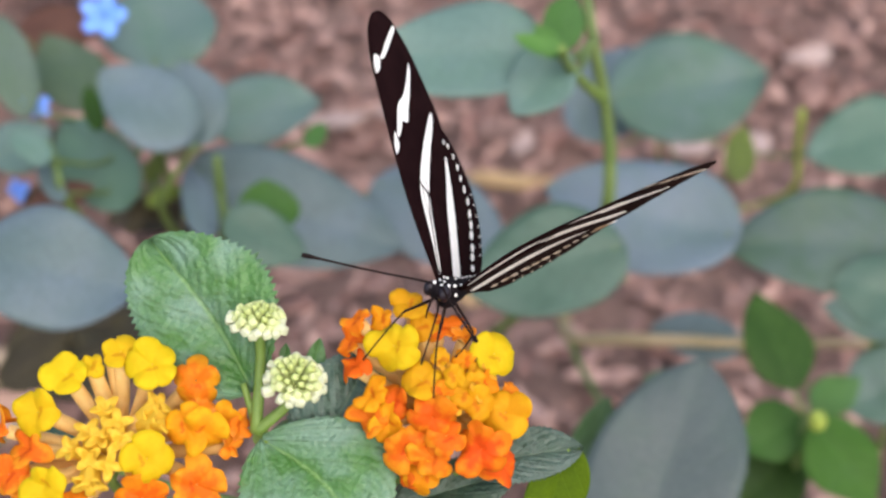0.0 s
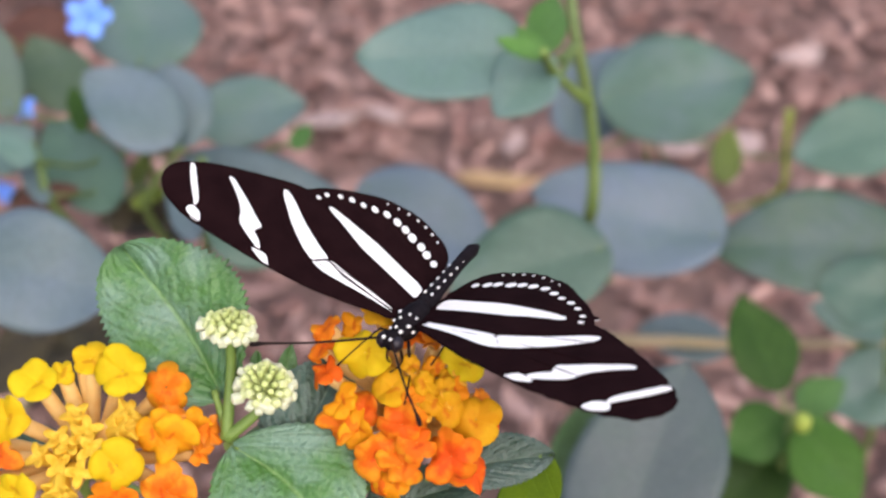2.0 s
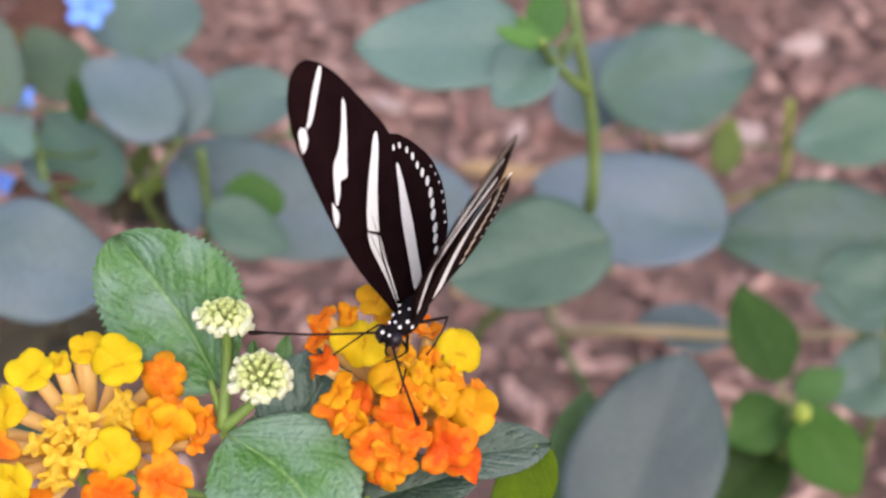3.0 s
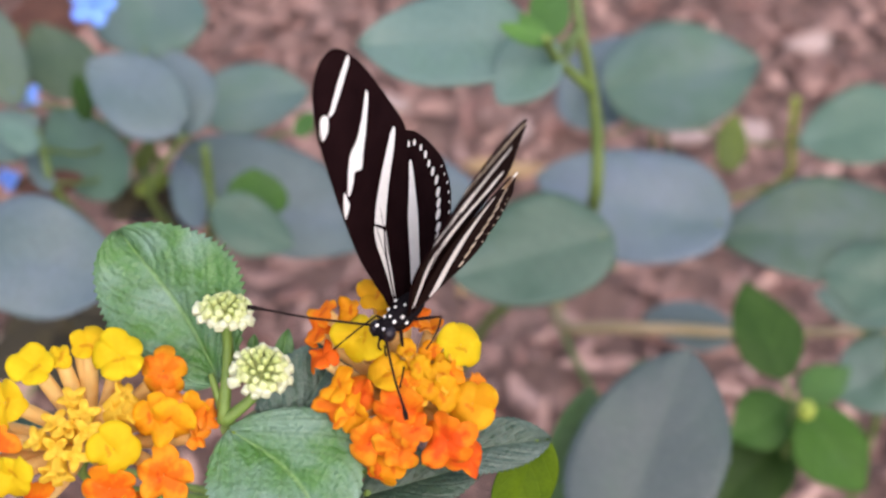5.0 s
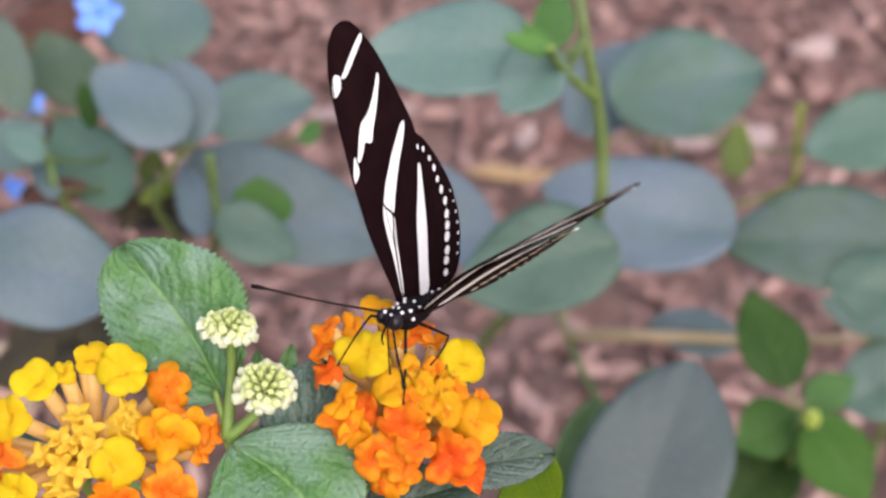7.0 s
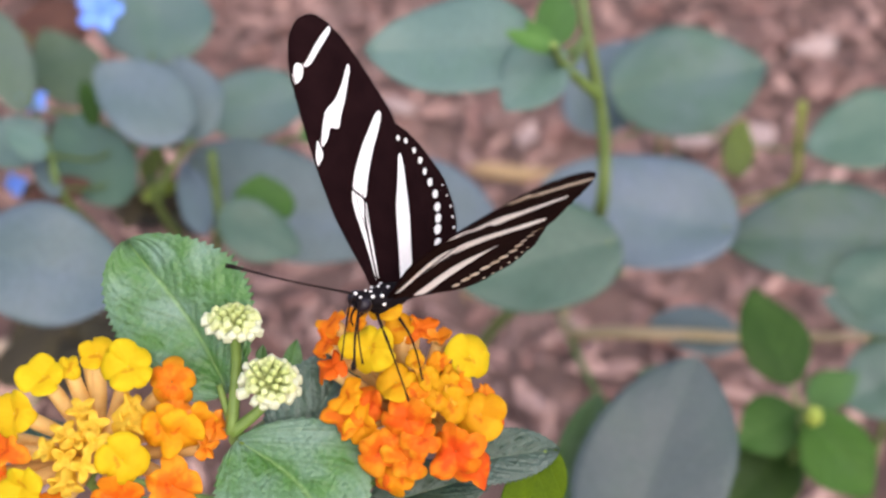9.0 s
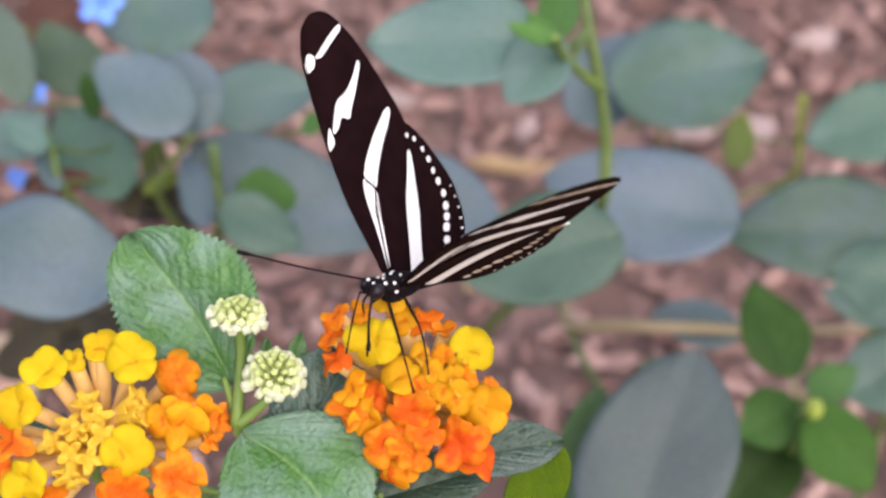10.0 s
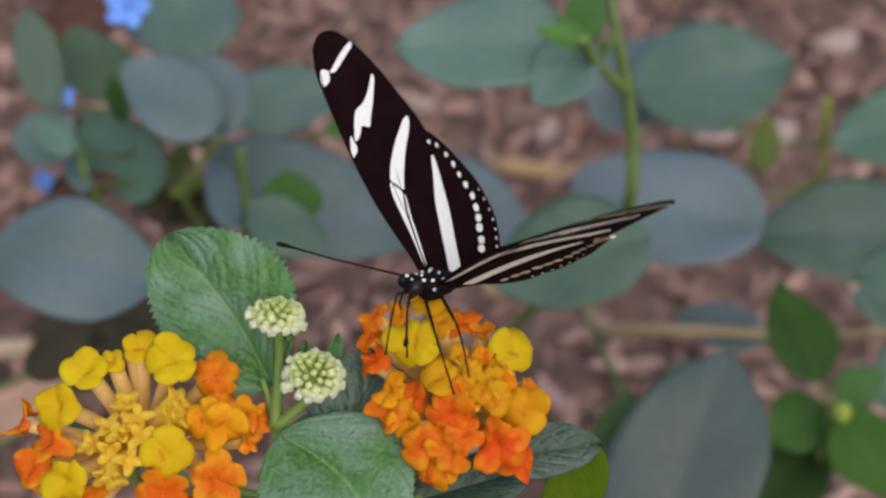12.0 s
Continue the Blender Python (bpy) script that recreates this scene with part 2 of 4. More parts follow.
body_black = mottled("body_black", (0.004, 0.003, 0.004), (0.012, 0.009, 0.011), 900, 0.8, 0.6, 0.0002, gloss=0.08)
eye_dark = mottled("eye_dark", (0.006, 0.005, 0.008), (0.018, 0.012, 0.018), 1200, 0.3, 0.1, 0.0001, gloss=0.3)
leg_dark = mottled("leg_dark", (0.008, 0.005, 0.005), (0.022, 0.011, 0.009), 500, 0.7, gloss=0.1)
soil = mottled("soil", (0.1235, 0.0672, 0.0540), (0.2850, 0.1833, 0.1485), 26, 0.9, 0.9, 0.012)
chip_mix = mottled("chip_mix", (0.2042, 0.1081, 0.0882), (0.4275, 0.2707, 0.2268), 40, 0.85, 0.6, 0.003, True)
chip_pale = mottled("chip_pale", (0.30, 0.21, 0.19), (0.46, 0.35, 0.31), 60, 0.85, 0.5, 0.002)
bark_tan = mottled("bark_tan", (0.34, 0.20, 0.145), (0.46, 0.29, 0.215), 22, 0.85, 0.4, 0.002)
straw_tan = mottled("straw_tan", (0.378, 0.234, 0.108), (0.504, 0.342, 0.162), 70, 0.8, 0.5, 0.002)
twig_green = mottled("twig_green", (0.229, 0.185, 0.0704), (0.396, 0.299, 0.185), 25, 0.7)
twig_brown = mottled("twig_brown", (0.342, 0.252, 0.171), (0.522, 0.414, 0.306), 60, 0.85, 0.6, 0.002)
shoot_yellow = mottled("shoot_yellow", (0.299, 0.387, 0.044), (0.44, 0.51, 0.106), 300, 0.6, thin=0.2)
petal_blue = mottled("petal_blue", (0.09, 0.234, 0.765), (0.18, 0.36, 0.855), 90, 0.55)


# ---- mesh helpers ----
def part(name, bm, material, parent=None, label="", m=None):
    mesh = bpy.data.meshes.new(name)
    bm.normal_update()
    bm.to_mesh(mesh)
    bm.free()
    return part_of(name, mesh, material, parent, label, m)


def part_of(name, mesh, material, parent=None, label="", m=None):
    if not mesh.materials:
        for mat in material if isinstance(material, (list, tuple)) else [material]:
            mesh.materials.append(mat)
    ob = new(name, mesh)
    ob.parent = parent
    if m is not None:
        ob.matrix_basis = m
    if label:
        tagged(ob, label)
    return ob


def smooth(bm):
    for f in bm.faces:
        f.smooth = True
    return bm


def empty(name, m, label, category, group="", kind=""):
    ob = new(name)
    ob.empty_display_size = 0.005
    ob.matrix_basis = m
    return tagged(ob, label, category, group, kind)


def spline(points, steps):
    """A smooth open curve through points."""
    pts = [Vector(p) for p in points]
    pts = [2 * pts[0] - pts[1]] + pts + [2 * pts[-1] - pts[-2]]
    out = []
    for i in range(1, len(pts) - 2):
        p0, p1, p2, p3 = pts[i - 1:i + 3]
        for k in range(steps):
            t = k / steps
            out.append(0.5 * (2 * p1 + (p2 - p0) * t + (2 * p0 - 5 * p1 + 4 * p2 - p3) * t * t + (3 * p1 - p0 - 3 * p2 + p3) * t ** 3))
    out.append(pts[-2])
    return out


def tube(bm, points, radii, sides=8, steps=5, cap=True, mat=0):
    """A round tube along a smooth curve; radii are spread evenly along it."""
    path = spline(points, steps)
    rings = []
    normal = None
    for i, p in enumerate(path):
        tan = (path[min(i + 1, len(path) - 1)] - path[max(i - 1, 0)]).normalized()
        if normal is None:
            normal = tan.orthogonal().normalized()
        normal = (normal - tan * normal.dot(tan)).normalized()
        side = tan.cross(normal)
        f = i / (len(path) - 1) * (len(radii) - 1)
        k = min(int(f), len(radii) - 2)
        r = radii[k] + (radii[k + 1] - radii[k]) * (f - k)
        rings.append([bm.verts.new(p + r * (math.cos(a) * normal + math.sin(a) * side)) for a in (2 * math.pi * j / sides for j in range(sides))])
    for a, b in zip(rings, rings[1:]):
        for j in range(sides):
            f = bm.faces.new((a[j], a[(j + 1) % sides], b[(j + 1) % sides], b[j]))
            f.smooth, f.material_index = True, mat
    if cap:
        bm.faces.new(rings[0][::-1]).material_index = mat
        bm.faces.new(rings[-1]).material_index = mat
    return bm


def blob(bm, m, segments=16, rings=10, mat=0):
    got = bmesh.ops.create_uvsphere(bm, u_segments=segments, v_segments=rings, radius=1.0, matrix=m)
    for v in got["verts"]:
        for f in v.link_faces:
            f.smooth, f.material_index = True, mat
    return bm


def ellipsoid(x, y, z, a, b, c, turn=(0, 0, 0)):
    return pose(x, y, z, *turn) @ Matrix.Diagonal((a, b, c, 1))


def leaf_mesh(length, width, seed, teeth=0, cup=0.12, bend=0.10, relief=0.0, nx=10, ny=20, point=0.75, blunt=0.72, thick=0.0003, sway=0.0, saw=0.09, tip=0.45, blister=0.0):
    """A leaf blade from its base at the origin along +y: broad near the base, with a groove, bulges between the veins and a toothed edge."""
    rng = random.Random(seed)
    bm = bmesh.new()
    layer = bm.loops.layers.uv.new("UVMap")
    wob = [rng.uniform(-1, 1) for _ in range(6)]
    sheets = []
    coords = {}
    for side in (0, 1):
        grid = []
        for j in range(ny + 1):
            t = j / ny
            prof = max(0.0, math.sin(math.pi * t ** point)) ** (blunt + tip * max(0.0, t - 0.62))
            if t < 0.03:
                prof = max(prof, 0.02)
            tooth = 1.0
            if teeth:
                tooth = 1.0 + saw * (abs((t * teeth) % 1.0 - 0.35) * 2 - 0.5) * (0 if t > 0.985 else 1)
            row = []
            for i in range(nx + 1):
                s = 2 * i / nx - 1
                edge = tooth if abs(s) > 0.999 else 1.0
                w = width / 2 * prof * edge * (1 + 0.05 * math.sin(5 * t + wob[0] * 3) * (1 if s > 0 else -1))
                x = s * w + width * (0.05 * wob[1] + sway) * math.sin(math.pi * t)
                z = -cup * width * (1 - abs(s)) ** 2 * 0.6 - bend * length * t * t + 0.02 * width * wob[2] * math.sin(6 * t + 2 * s)
                z += 0.03 * width * abs(s) ** 2 * math.sin(9 * t + wob[3] * 4 + (1 if s > 0 else 0))
                z += 0.045 * width * noise.noise(Vector((x * 1.6 / width, t * 2.2, seed)))
                vein_t = t + 0.016 * math.sin(13 * t + 5 * wob[4]) + (0.035 if s > 0 else 0.0) - 0.05 * s * s * wob[5]
                if relief:
                    ph = ((vein_t - abs(s) * 0.55) * 5.0 + 0.5) % 1.0
                    z += relief * (math.sin(math.pi * ph) ** 0.7 - 0.5) * min(1, 3 * (1 - abs(s))) * min(1, 5 * abs(s))
                    z += min(relief, 0.0006) * 0.12 * noise.noise(Vector((x, t * length, seed)) * 900) * min(1, 4 * abs(s))
                if blister:
                    cell = noise.voronoi(Vector((x, t * length, 0.02 * seed)) * 1050)[0]
                    z += blister * min(1.0, cell[1] - cell[0]) * min(1, 5 * (1 - abs(s)) + 0.3) * min(1, 6 * abs(s))
                v = bm.verts.new((x, t * length, z - side * thick))
                coords[v] = (s, vein_t)
                row.append(v)
            grid.append(row)
        sheets.append(grid)
    top, low = sheets
    faces = []
    for j in range(ny):
        for i in range(nx):
            faces.append((top[j][i], top[j][i + 1], top[j + 1][i + 1], top[j + 1][i]))
            faces.append((low[j][i], low[j + 1][i], low[j + 1][i + 1], low[j][i + 1]))
        faces.append((top[j][0], top[j + 1][0], low[j + 1][0], low[j][0]))
        faces.append((top[j][nx], low[j][nx], low[j + 1][nx], top[j + 1][nx]))
    for f in faces:
        face = bm.faces.new(f)
        face.smooth = len({coords[v] for v in f}) > 2
        for loop in face.loops:
            loop[layer].uv = coords[loop.vert]
    return bm


def leaf_pose(row):
    """Base, tip, width and the way the blade faces -> pose, length, width."""
    base, tip, width, facing = Vector(row[0:3]), Vector(row[3:6]), row[6], Vector(row[7:10])
    y = (tip - base).normalized()
    x = y.cross(facing).normalized()
    z = x.cross(y)
    m = Matrix((x, y, z)).transposed().to_4x4()
    m.translation = base
    return m, (tip - base).length, width


# ---- ground ----
def make_ground():
    bm = bmesh.new()
    n = 90
    grid = []
    for j in range(n + 1):
        row = []
        for i in range(n + 1):
            u, v = 2 * i / n - 1, 2 * j / n - 1
            x = 0.9 * u + 900 * u ** 9
            y = 0.9 + 1.0 * v + 900 * v ** 9
            near = 1 / (1 + (x * x + (y - 0.9) ** 2) / 9)
            z = 0.02 * near * noise.noise(Vector((x * 7, y * 7, 0))) + 0.008 * near * noise.noise(Vector((x * 30, y * 30, 3))) - 0.012
            row.append(bm.verts.new((x, y, z)))
        grid.append(row)
    for j in range(n):
        for i in range(n):
            bm.faces.new((grid[j][i], grid[j][i + 1], grid[j + 1][i + 1], grid[j + 1][i]))
    ob = part("ground", smooth(bm), soil)
    tagged(ob, "brown garden soil strewn with bark mulch", "ground", kind="structure")


def chip(bm, rng, m, length, width, thick):
    """One splintered flake of bark."""
    k = 6
    ring = []
    for j in range(k):
        a = 2 * math.pi * j / k
        r = rng.uniform(0.75, 1.1)
        ring.append((r * math.cos(a) * length / 2, r * math.sin(a) * width / 2, rng.uniform(-0.2, 0.2) * width))
    up = [bm.verts.new(m @ Vector((x, y, z + thick / 2))) for x, y, z in ring]
    down = [bm.verts.new(m @ Vector((x * 0.95, y * 0.95, z - thick / 2))) for x, y, z in ring]
    bm.faces.new(up)
    bm.faces.new(down[::-1])
    for j in range(k):
        bm.faces.new((up[j], down[j], down[(j + 1) % k], up[(j + 1) % k]))


def make_mulch():
    rng = random.Random(11)
    bm = bmesh.new()
    for _ in range(9000):
        x, y = rng.uniform(-0.75, 0.75), rng.uniform(0.42, 1.7)
        size = rng.choice((0.006, 0.008, 0.010, 0.013, 0.017, 0.024))
        m = pose(x, y, rng.uniform(0.0, 0.014), rng.gauss(0, 20), rng.gauss(0, 20), rng.gauss(5, 55))
        chip(bm, rng, m, size * rng.uniform(0.9, 1.9), size * rng.uniform(0.3, 0.75), size * rng.uniform(0.08, 0.25))
    for _ in range(14000):
        x, y = rng.gauss(0, 1.1), rng.gauss(1.0, 1.1)
        size = rng.choice((0.010, 0.013, 0.017, 0.024, 0.030))
        m = pose(x, y, rng.uniform(0.0, 0.014), rng.gauss(0, 20), rng.gauss(0, 20), rng.gauss(5, 55))
        if abs(x) > 0.75 or not 0.42 < y < 1.7:
            chip(bm, rng, m, size * rng.uniform(0.9, 1.9), size * rng.uniform(0.3, 0.75), size * rng.uniform(0.08, 0.25))
    tagged(part("bark_mulch", bm, chip_mix), "scattered brown and pinkish bark mulch on the soil", "mulch", kind="stuff")


def make_chip(x, y, length, width, turn, material, label, name="wood_chip"):
    rng = random.Random(int(x * 1000) + int(y * 7000))
    bm = bmesh.new()
    chip(bm, rng, Matrix.Identity(4), length, width, 0.006)
    ob = part(name, bm, material, m=pose(x, y, 0.014, 4, -5, turn))
    tagged(ob, label, "wood chip", "loose chips on the mulch")


def make_dead_leaf(base, tip, width):
    m, length, width = leaf_pose((*base, *tip, width, 0.1, -0.2, 0.95))
    bm = leaf_mesh(length, width, int(-1000 * base[0]), 0, 0.3, 0.05, thick=0.0006)
    tagged(part("fallen_leaf", bm, leaf_brown, m=m), "dark olive-brown withered leaf lying on the mulch", "fallen leaf", "fallen leaves on the mulch")


def make_twig(points, radius, label):
    bm = tube(bmesh.new(), points, [radius, radius * 0.8, radius * 0.9, radius * 0.6], 8, 5)
    tagged(part("twig", bm, twig_brown), label, "twig")


# ---- plants ----
def make_plant(name, label, stem, radius, leaves, material, extra=None, blunt=0.58):
    """A leafy plant: a stem from the soil and leaves on stalks."""
    base = Vector(stem[0])
    plant = empty(name, Matrix.Translation(base), label, "plant")
    home = Matrix.Translation(-base)
    path = spline(stem, 6)
    part("stem", tube(bmesh.new(), [Vector(p) - base for p in stem], [radius * 1.2, radius, radius * 0.75], 10, 6), stem_far, plant)
    for i, row in enumerate(leaves):
        m, length, width = leaf_pose(row)
        mat = (extra or {}).get(i, material)
        leaf = part("leaf", leaf_mesh(length, width, i + int(1000 * abs(row[0])), 26 if width > 0.02 else 0, 0.045, 0.07, 0.012 * width, 14, 104, 0.82, blunt, 0.0006, 0.0, 0.05), mat, plant, m=home @ m)
        root = Vector(row[0:3])
        node = min(path, key=lambda p: (p - root).length + 0.6 * max(0, p.z - root.z))
        if (node - root).length > 0.004:
            dip = (node + root) / 2 + Vector((0, 0, -0.15 * (node - root).length))
            part("leaf_stalk", tube(bmesh.new(), [node - base, dip - base, root - base + m.to_3x3() @ Vector((0, 0.004, -0.001))], [radius * 0.5, radius * 0.35], 6, 5), stem_far, plant)
    return plant, home


def blue_flower(plant, home, place, size, turn):
    bm = bmesh.new()
    for k in range(5):
        a = 2 * math.pi * k / 5
        blob(bm, pose(math.cos(a) * size * 0.55, math.sin(a) * size * 0.55, 0, 0, -18, math.degrees(a)) @ Matrix.Diagonal((size * 0.5, size * 0.38, size * 0.09, 1)), 12, 6)
    part("blue_flower", bm, petal_blue, plant, "small sky-blue five-petalled flower", home @ pose(*place, 50, 0, turn))


# ---- lantana ----
def floret_mesh(radius, lobes, seed, root, wild=1.0):
    """An open floret facing +z: ruffled lobes round a small throat on a slender tube."""
    rng = random.Random(seed)
    bm = bmesh.new()
    n, rings = lobes * 12, 6
    tilt = [rng.uniform(-0.6, 0.5) * wild for _ in range(lobes)]
    roll = [rng.uniform(-0.16, 0.16) * wild for _ in range(lobes)]
    size = [rng.uniform(0.82, 1.12) for _ in range(lobes)]
    sheets = []
    for side in (0, 1):
        grid = []
        for k in range(rings + 1):
            f = k / rings
            row = []
            for j in range(n):
                a = 2 * math.pi * j / n
                q = j / n * lobes
                lobe, ph = int(q), q % 1.0
                bow = math.sin(math.pi * ph)
                notch = (0.17 if wild < 1 else 0.26) * (1 - bow ** 0.55) * f ** 1.5
                r = radius * (0.03 + (size[lobe] * (1 - notch) - 0.03) * f)
                z = radius * (-0.16 * (1 - f) ** 3 + roll[lobe] * f * f * math.sin(2 * math.pi * ph) + tilt[lobe] * f * f * bow ** 0.7 - 0.12 * f ** 3)
                z += radius * (0.05 * bow * math.sin(math.pi * f) - 0.05 * (1 - bow) * f * f)
                z += radius * f * f * wild * (0.09 * math.sin(3 * a + seed) + 0.05 * math.sin(8 * a + 2.3 * seed) * f + 0.022 * math.sin(17 * a + 1.1 * seed) * f)
                row.append(bm.verts.new((r * math.cos(a), r * math.sin(a), z - side * 0.00014)))
            grid.append(row)
        sheets.append(grid)
    top, low = sheets
    for k in range(rings):
        for j in range(n):
            h = (j + 1) % n
            bm.faces.new((top[k][j], top[k + 1][j], top[k + 1][h], top[k][h]))
            bm.faces.new((low[k][j], low[k][h], low[k + 1][h], low[k + 1][j]))
    smooth(bm)
    for j in range(n):
        h = (j + 1) % n
        bm.faces.new((top[rings][j], low[rings][j], low[rings][h], top[rings][h]))
    long = root.length
    tube(bm, [(0, 0, -0.5 * radius), root * 0.5 + Vector((0, 0, -0.12 * long)), root], [0.0011, 0.00125, 0.0011, 0.0009, 0.0007], 10, 5, False, 1)
    mesh = bpy.data.meshes.new("floret")
    bm.normal_update()
    bm.to_mesh(mesh)
    bm.free()
    return mesh


def star_bud_mesh(size, length):
    """A half-open floret: a square flared mouth with four points on a short tube."""
    bm = bmesh.new()
    k = 24
    rows = []
    for r, z, pt in ((0.40, -length, 0.0), (0.55, -0.5 * length, 0.0), (0.60, -0.14 * length, 0.05), (0.85, -0.02 * length, 0.38), (0.80, 0.0, 0.36), (0.45, -0.05 * length, 0.1), (0.2, -0.16 * length, 0.0)):
        row = []
        for j in range(k):
            a = 2 * math.pi * j / k
            star = abs(math.cos(2 * a)) ** 1.5
            rr = size * (r + pt * (2 * star - 1))
            row.append(bm.verts.new((rr * math.cos(a), rr * math.sin(a), z + 0.25 * size * pt * star)))
        rows.append(row)
    for step, (a, b) in enumerate(zip(rows, rows[1:])):
        for j in range(k):
            face = bm.faces.new((a[j], a[(j + 1) % k], b[(j + 1) % k], b[j]))
            face.smooth = True
            face.material_index = 1 if step == 0 else 0
    bm.faces.new(rows[0][::-1])
    bm.faces.new(rows[-1])
    mesh = bpy.data.meshes.new("star_bud")
    bm.normal_update()
    bm.to_mesh(mesh)
    bm.free()
    return mesh


def bud_mesh(size):
    """A closed bud: a short stalk with a swollen, squarish head."""
    bm = bmesh.new()
    bmesh.ops.create_cube(bm, size=1.0, matrix=Matrix.Translation((0, 0, 0.1 * size)) @ Matrix.Diagonal((size, size, size * 1.1, 1)))
    bmesh.ops.bevel(bm, geom=bm.edges[:], offset=size * 0.24, segments=2, affect="EDGES", profile=0.6)
    smooth(bm)
    tube(bm, [(0, 0, -0.3 * size), (0, 0, -1.2 * size), (0, 0, -2.4 * size)], [size * 0.32, size * 0.24, size * 0.2], 6, 2, True, 1)
    mesh = bpy.data.meshes.new("bud")
    bm.normal_update()
    bm.to_mesh(mesh)
    bm.free()
    return mesh


def aim(place, way, spin):
    """A pose at place whose +z points along way."""
    q = Vector(way).to_track_quat("Z", "Y").to_matrix().to_4x4()
    return Matrix.Translation(place) @ q @ pose(0, 0, 0, 0, 0, spin)


COLOURS = {"y": petal_yellow, "g": petal_gold, "a": petal_amber, "o": petal_orange, "r": petal_red, "p": petal_pale}


def flower_head(plant, m, label, florets, stalk_root, seed):
    """Florets: x, y, z in mm in the head's own space (z out of the dome), radius in mm, colour, how far it faces sideways."""
    rng = random.Random(seed)
    head = empty("flower_head", m, label, "")
    head.parent = plant
    meshes = {}
    root = Vector((0, -0.003, -0.010))
    for i, (x, y, z, r, colour, lean) in enumerate(florets):
        place = Vector((x, y, z)) * MM
        out = (place - root).normalized()
        loose = Vector((rng.uniform(-1, 1), rng.uniform(-1, 1), 0)) * (0.2 if colour in "yg" else 0.5)
        way = (out * lean + Vector((0, 0.15, 1)) * (1 - lean) + loose).normalized()
        m_floret = aim(place, way, rng.uniform(0, 90))
        mesh = floret_mesh(r * 0.95 * MM, rng.choice((4, 4, 5) if colour in "yg" else (5, 4, 5)), seed + i, m_floret.inverted() @ root, 0.8 if colour in "yg" else 1.25)
        part_of("floret", mesh, [COLOURS[colour], tube_tan], head, m=m_floret)
    bm = blob(bmesh.new(), ellipsoid(0, -0.003, -0.011, 0.0025, 0.0025, 0.003))
    tube(bm, [root, root + Vector((0, -0.008, -0.006)), m.inverted() @ Vector(stalk_root)], [0.0009, 0.0008, 0.0009], 8, 6)
    part("stalk", bm, stem_green, head)
    return head, root


def bud_cluster(plant, m, label, radius, flat, seed, stalk):
    """A dome of closed buds on a stalk."""
    rng = random.Random(seed)
    head = empty("bud_cluster", m, label, "")
    head.parent = plant
    mesh_out, mesh_mid, mesh_in = bud_mesh(0.00132), bud_mesh(0.00110), bud_mesh(0.00088)
    n = 54
    golden = math.pi * (3 - math.sqrt(5))
    for i in range(n):
        c = 1 - (i + 0.5) / n * 1.12
        s = math.sqrt(max(0, 1 - c * c))
        loose = 1.0 if c < 0.5 else 0.3
        a = i * golden + rng.uniform(-0.16, 0.16) * loose
        d = Vector((s * math.cos(a), s * math.sin(a), c * flat))
        place = d * radius * (1 + rng.uniform(-0.14, 0.07) * loose) * (1.06 if c < 0.25 else 1.0)
        way = Vector((s * math.cos(a), s * math.sin(a), c)) + Vector((rng.uniform(-0.3, 0.3), rng.uniform(-0.3, 0.3), rng.uniform(-0.2, 0.2))) * loose
        grow = Matrix.Diagonal((*(rng.uniform(0.82, 1.14),) * 2, rng.uniform(0.85, 1.3), 1))
        part_of("bud", mesh_in if c > 0.72 else mesh_mid if c > 0.3 else mesh_out, [bud_green if c > 0.86 else bud_pale if c > 0.6 else bud_white, bud_green], head, m=aim(place, way, rng.uniform(0, 90)) @ grow)
    bm = blob(bmesh.new(), ellipsoid(0, 0, -0.25 * radius, radius * 0.6, radius * 0.6, radius * 0.5 * flat))
    part("core", bm, bud_green, head)
    inv = m.inverted()
    part("stalk", tube(bmesh.new(), [(0, 0, -0.3 * radius)] + [inv @ Vector(p) for p in stalk], [0.0008, 0.0008, 0.0010], 8, 6), stem_green, head)


YELLOW_HEAD = [
    (-5.4, 10.6, 1, 3.8, "y", 0.3), (-2.2, 11.8, -0.5, 2.4, "y", 0.45), (2.3, 13.9, -0.5, 2.9, "y", 0.4), (0.3, 14.1, -2, 1.6, "y", 0.5),
    (7.5, 12.0, 1, 4.1, "y", 0.3), (-9.9, 4.9, 1.5, 4.2, "y", 0.35), (7.6, -1.7, 5, 4.1, "y", 0.2), (-8.0, -5.9, 4, 3.8, "y", 0.25),
    (14.1, 9.5, 1, 4.7, "o", 0.4), (13.0, 2.6, 2, 4.1, "a", 0.4), (15.7, 1.8, 2.5, 3.8, "a", 0.4), (14.6, 5.3, 1, 3.1, "p", 0.5),
    (18.4, 3.4, 0, 3.0, "a", 0.5), (20.8, 2.5, -1, 2.6, "p", 0.6), (19.1, -0.5, -1, 2.6, "p", 0.6), (14.7, -6.1, 3, 4.8, "o", 0.35),
    (6.6, -8.1, 3, 4.6, "r", 0.5), (-11.8, -0.7, 0, 3.8, "o", 0.6), (-14.3, -4.6, 1, 3.8, "o", 0.6), (-11.9, -6.4, 2, 3.0, "p", 0.7),
    (-17.0, 2.0, -3, 3.4, "o", 0.9), (-5.8, -10.6, 2, 4.3, "r", 0.6), (11.3, -11.8, 2, 4.3, "o", 0.6),
]
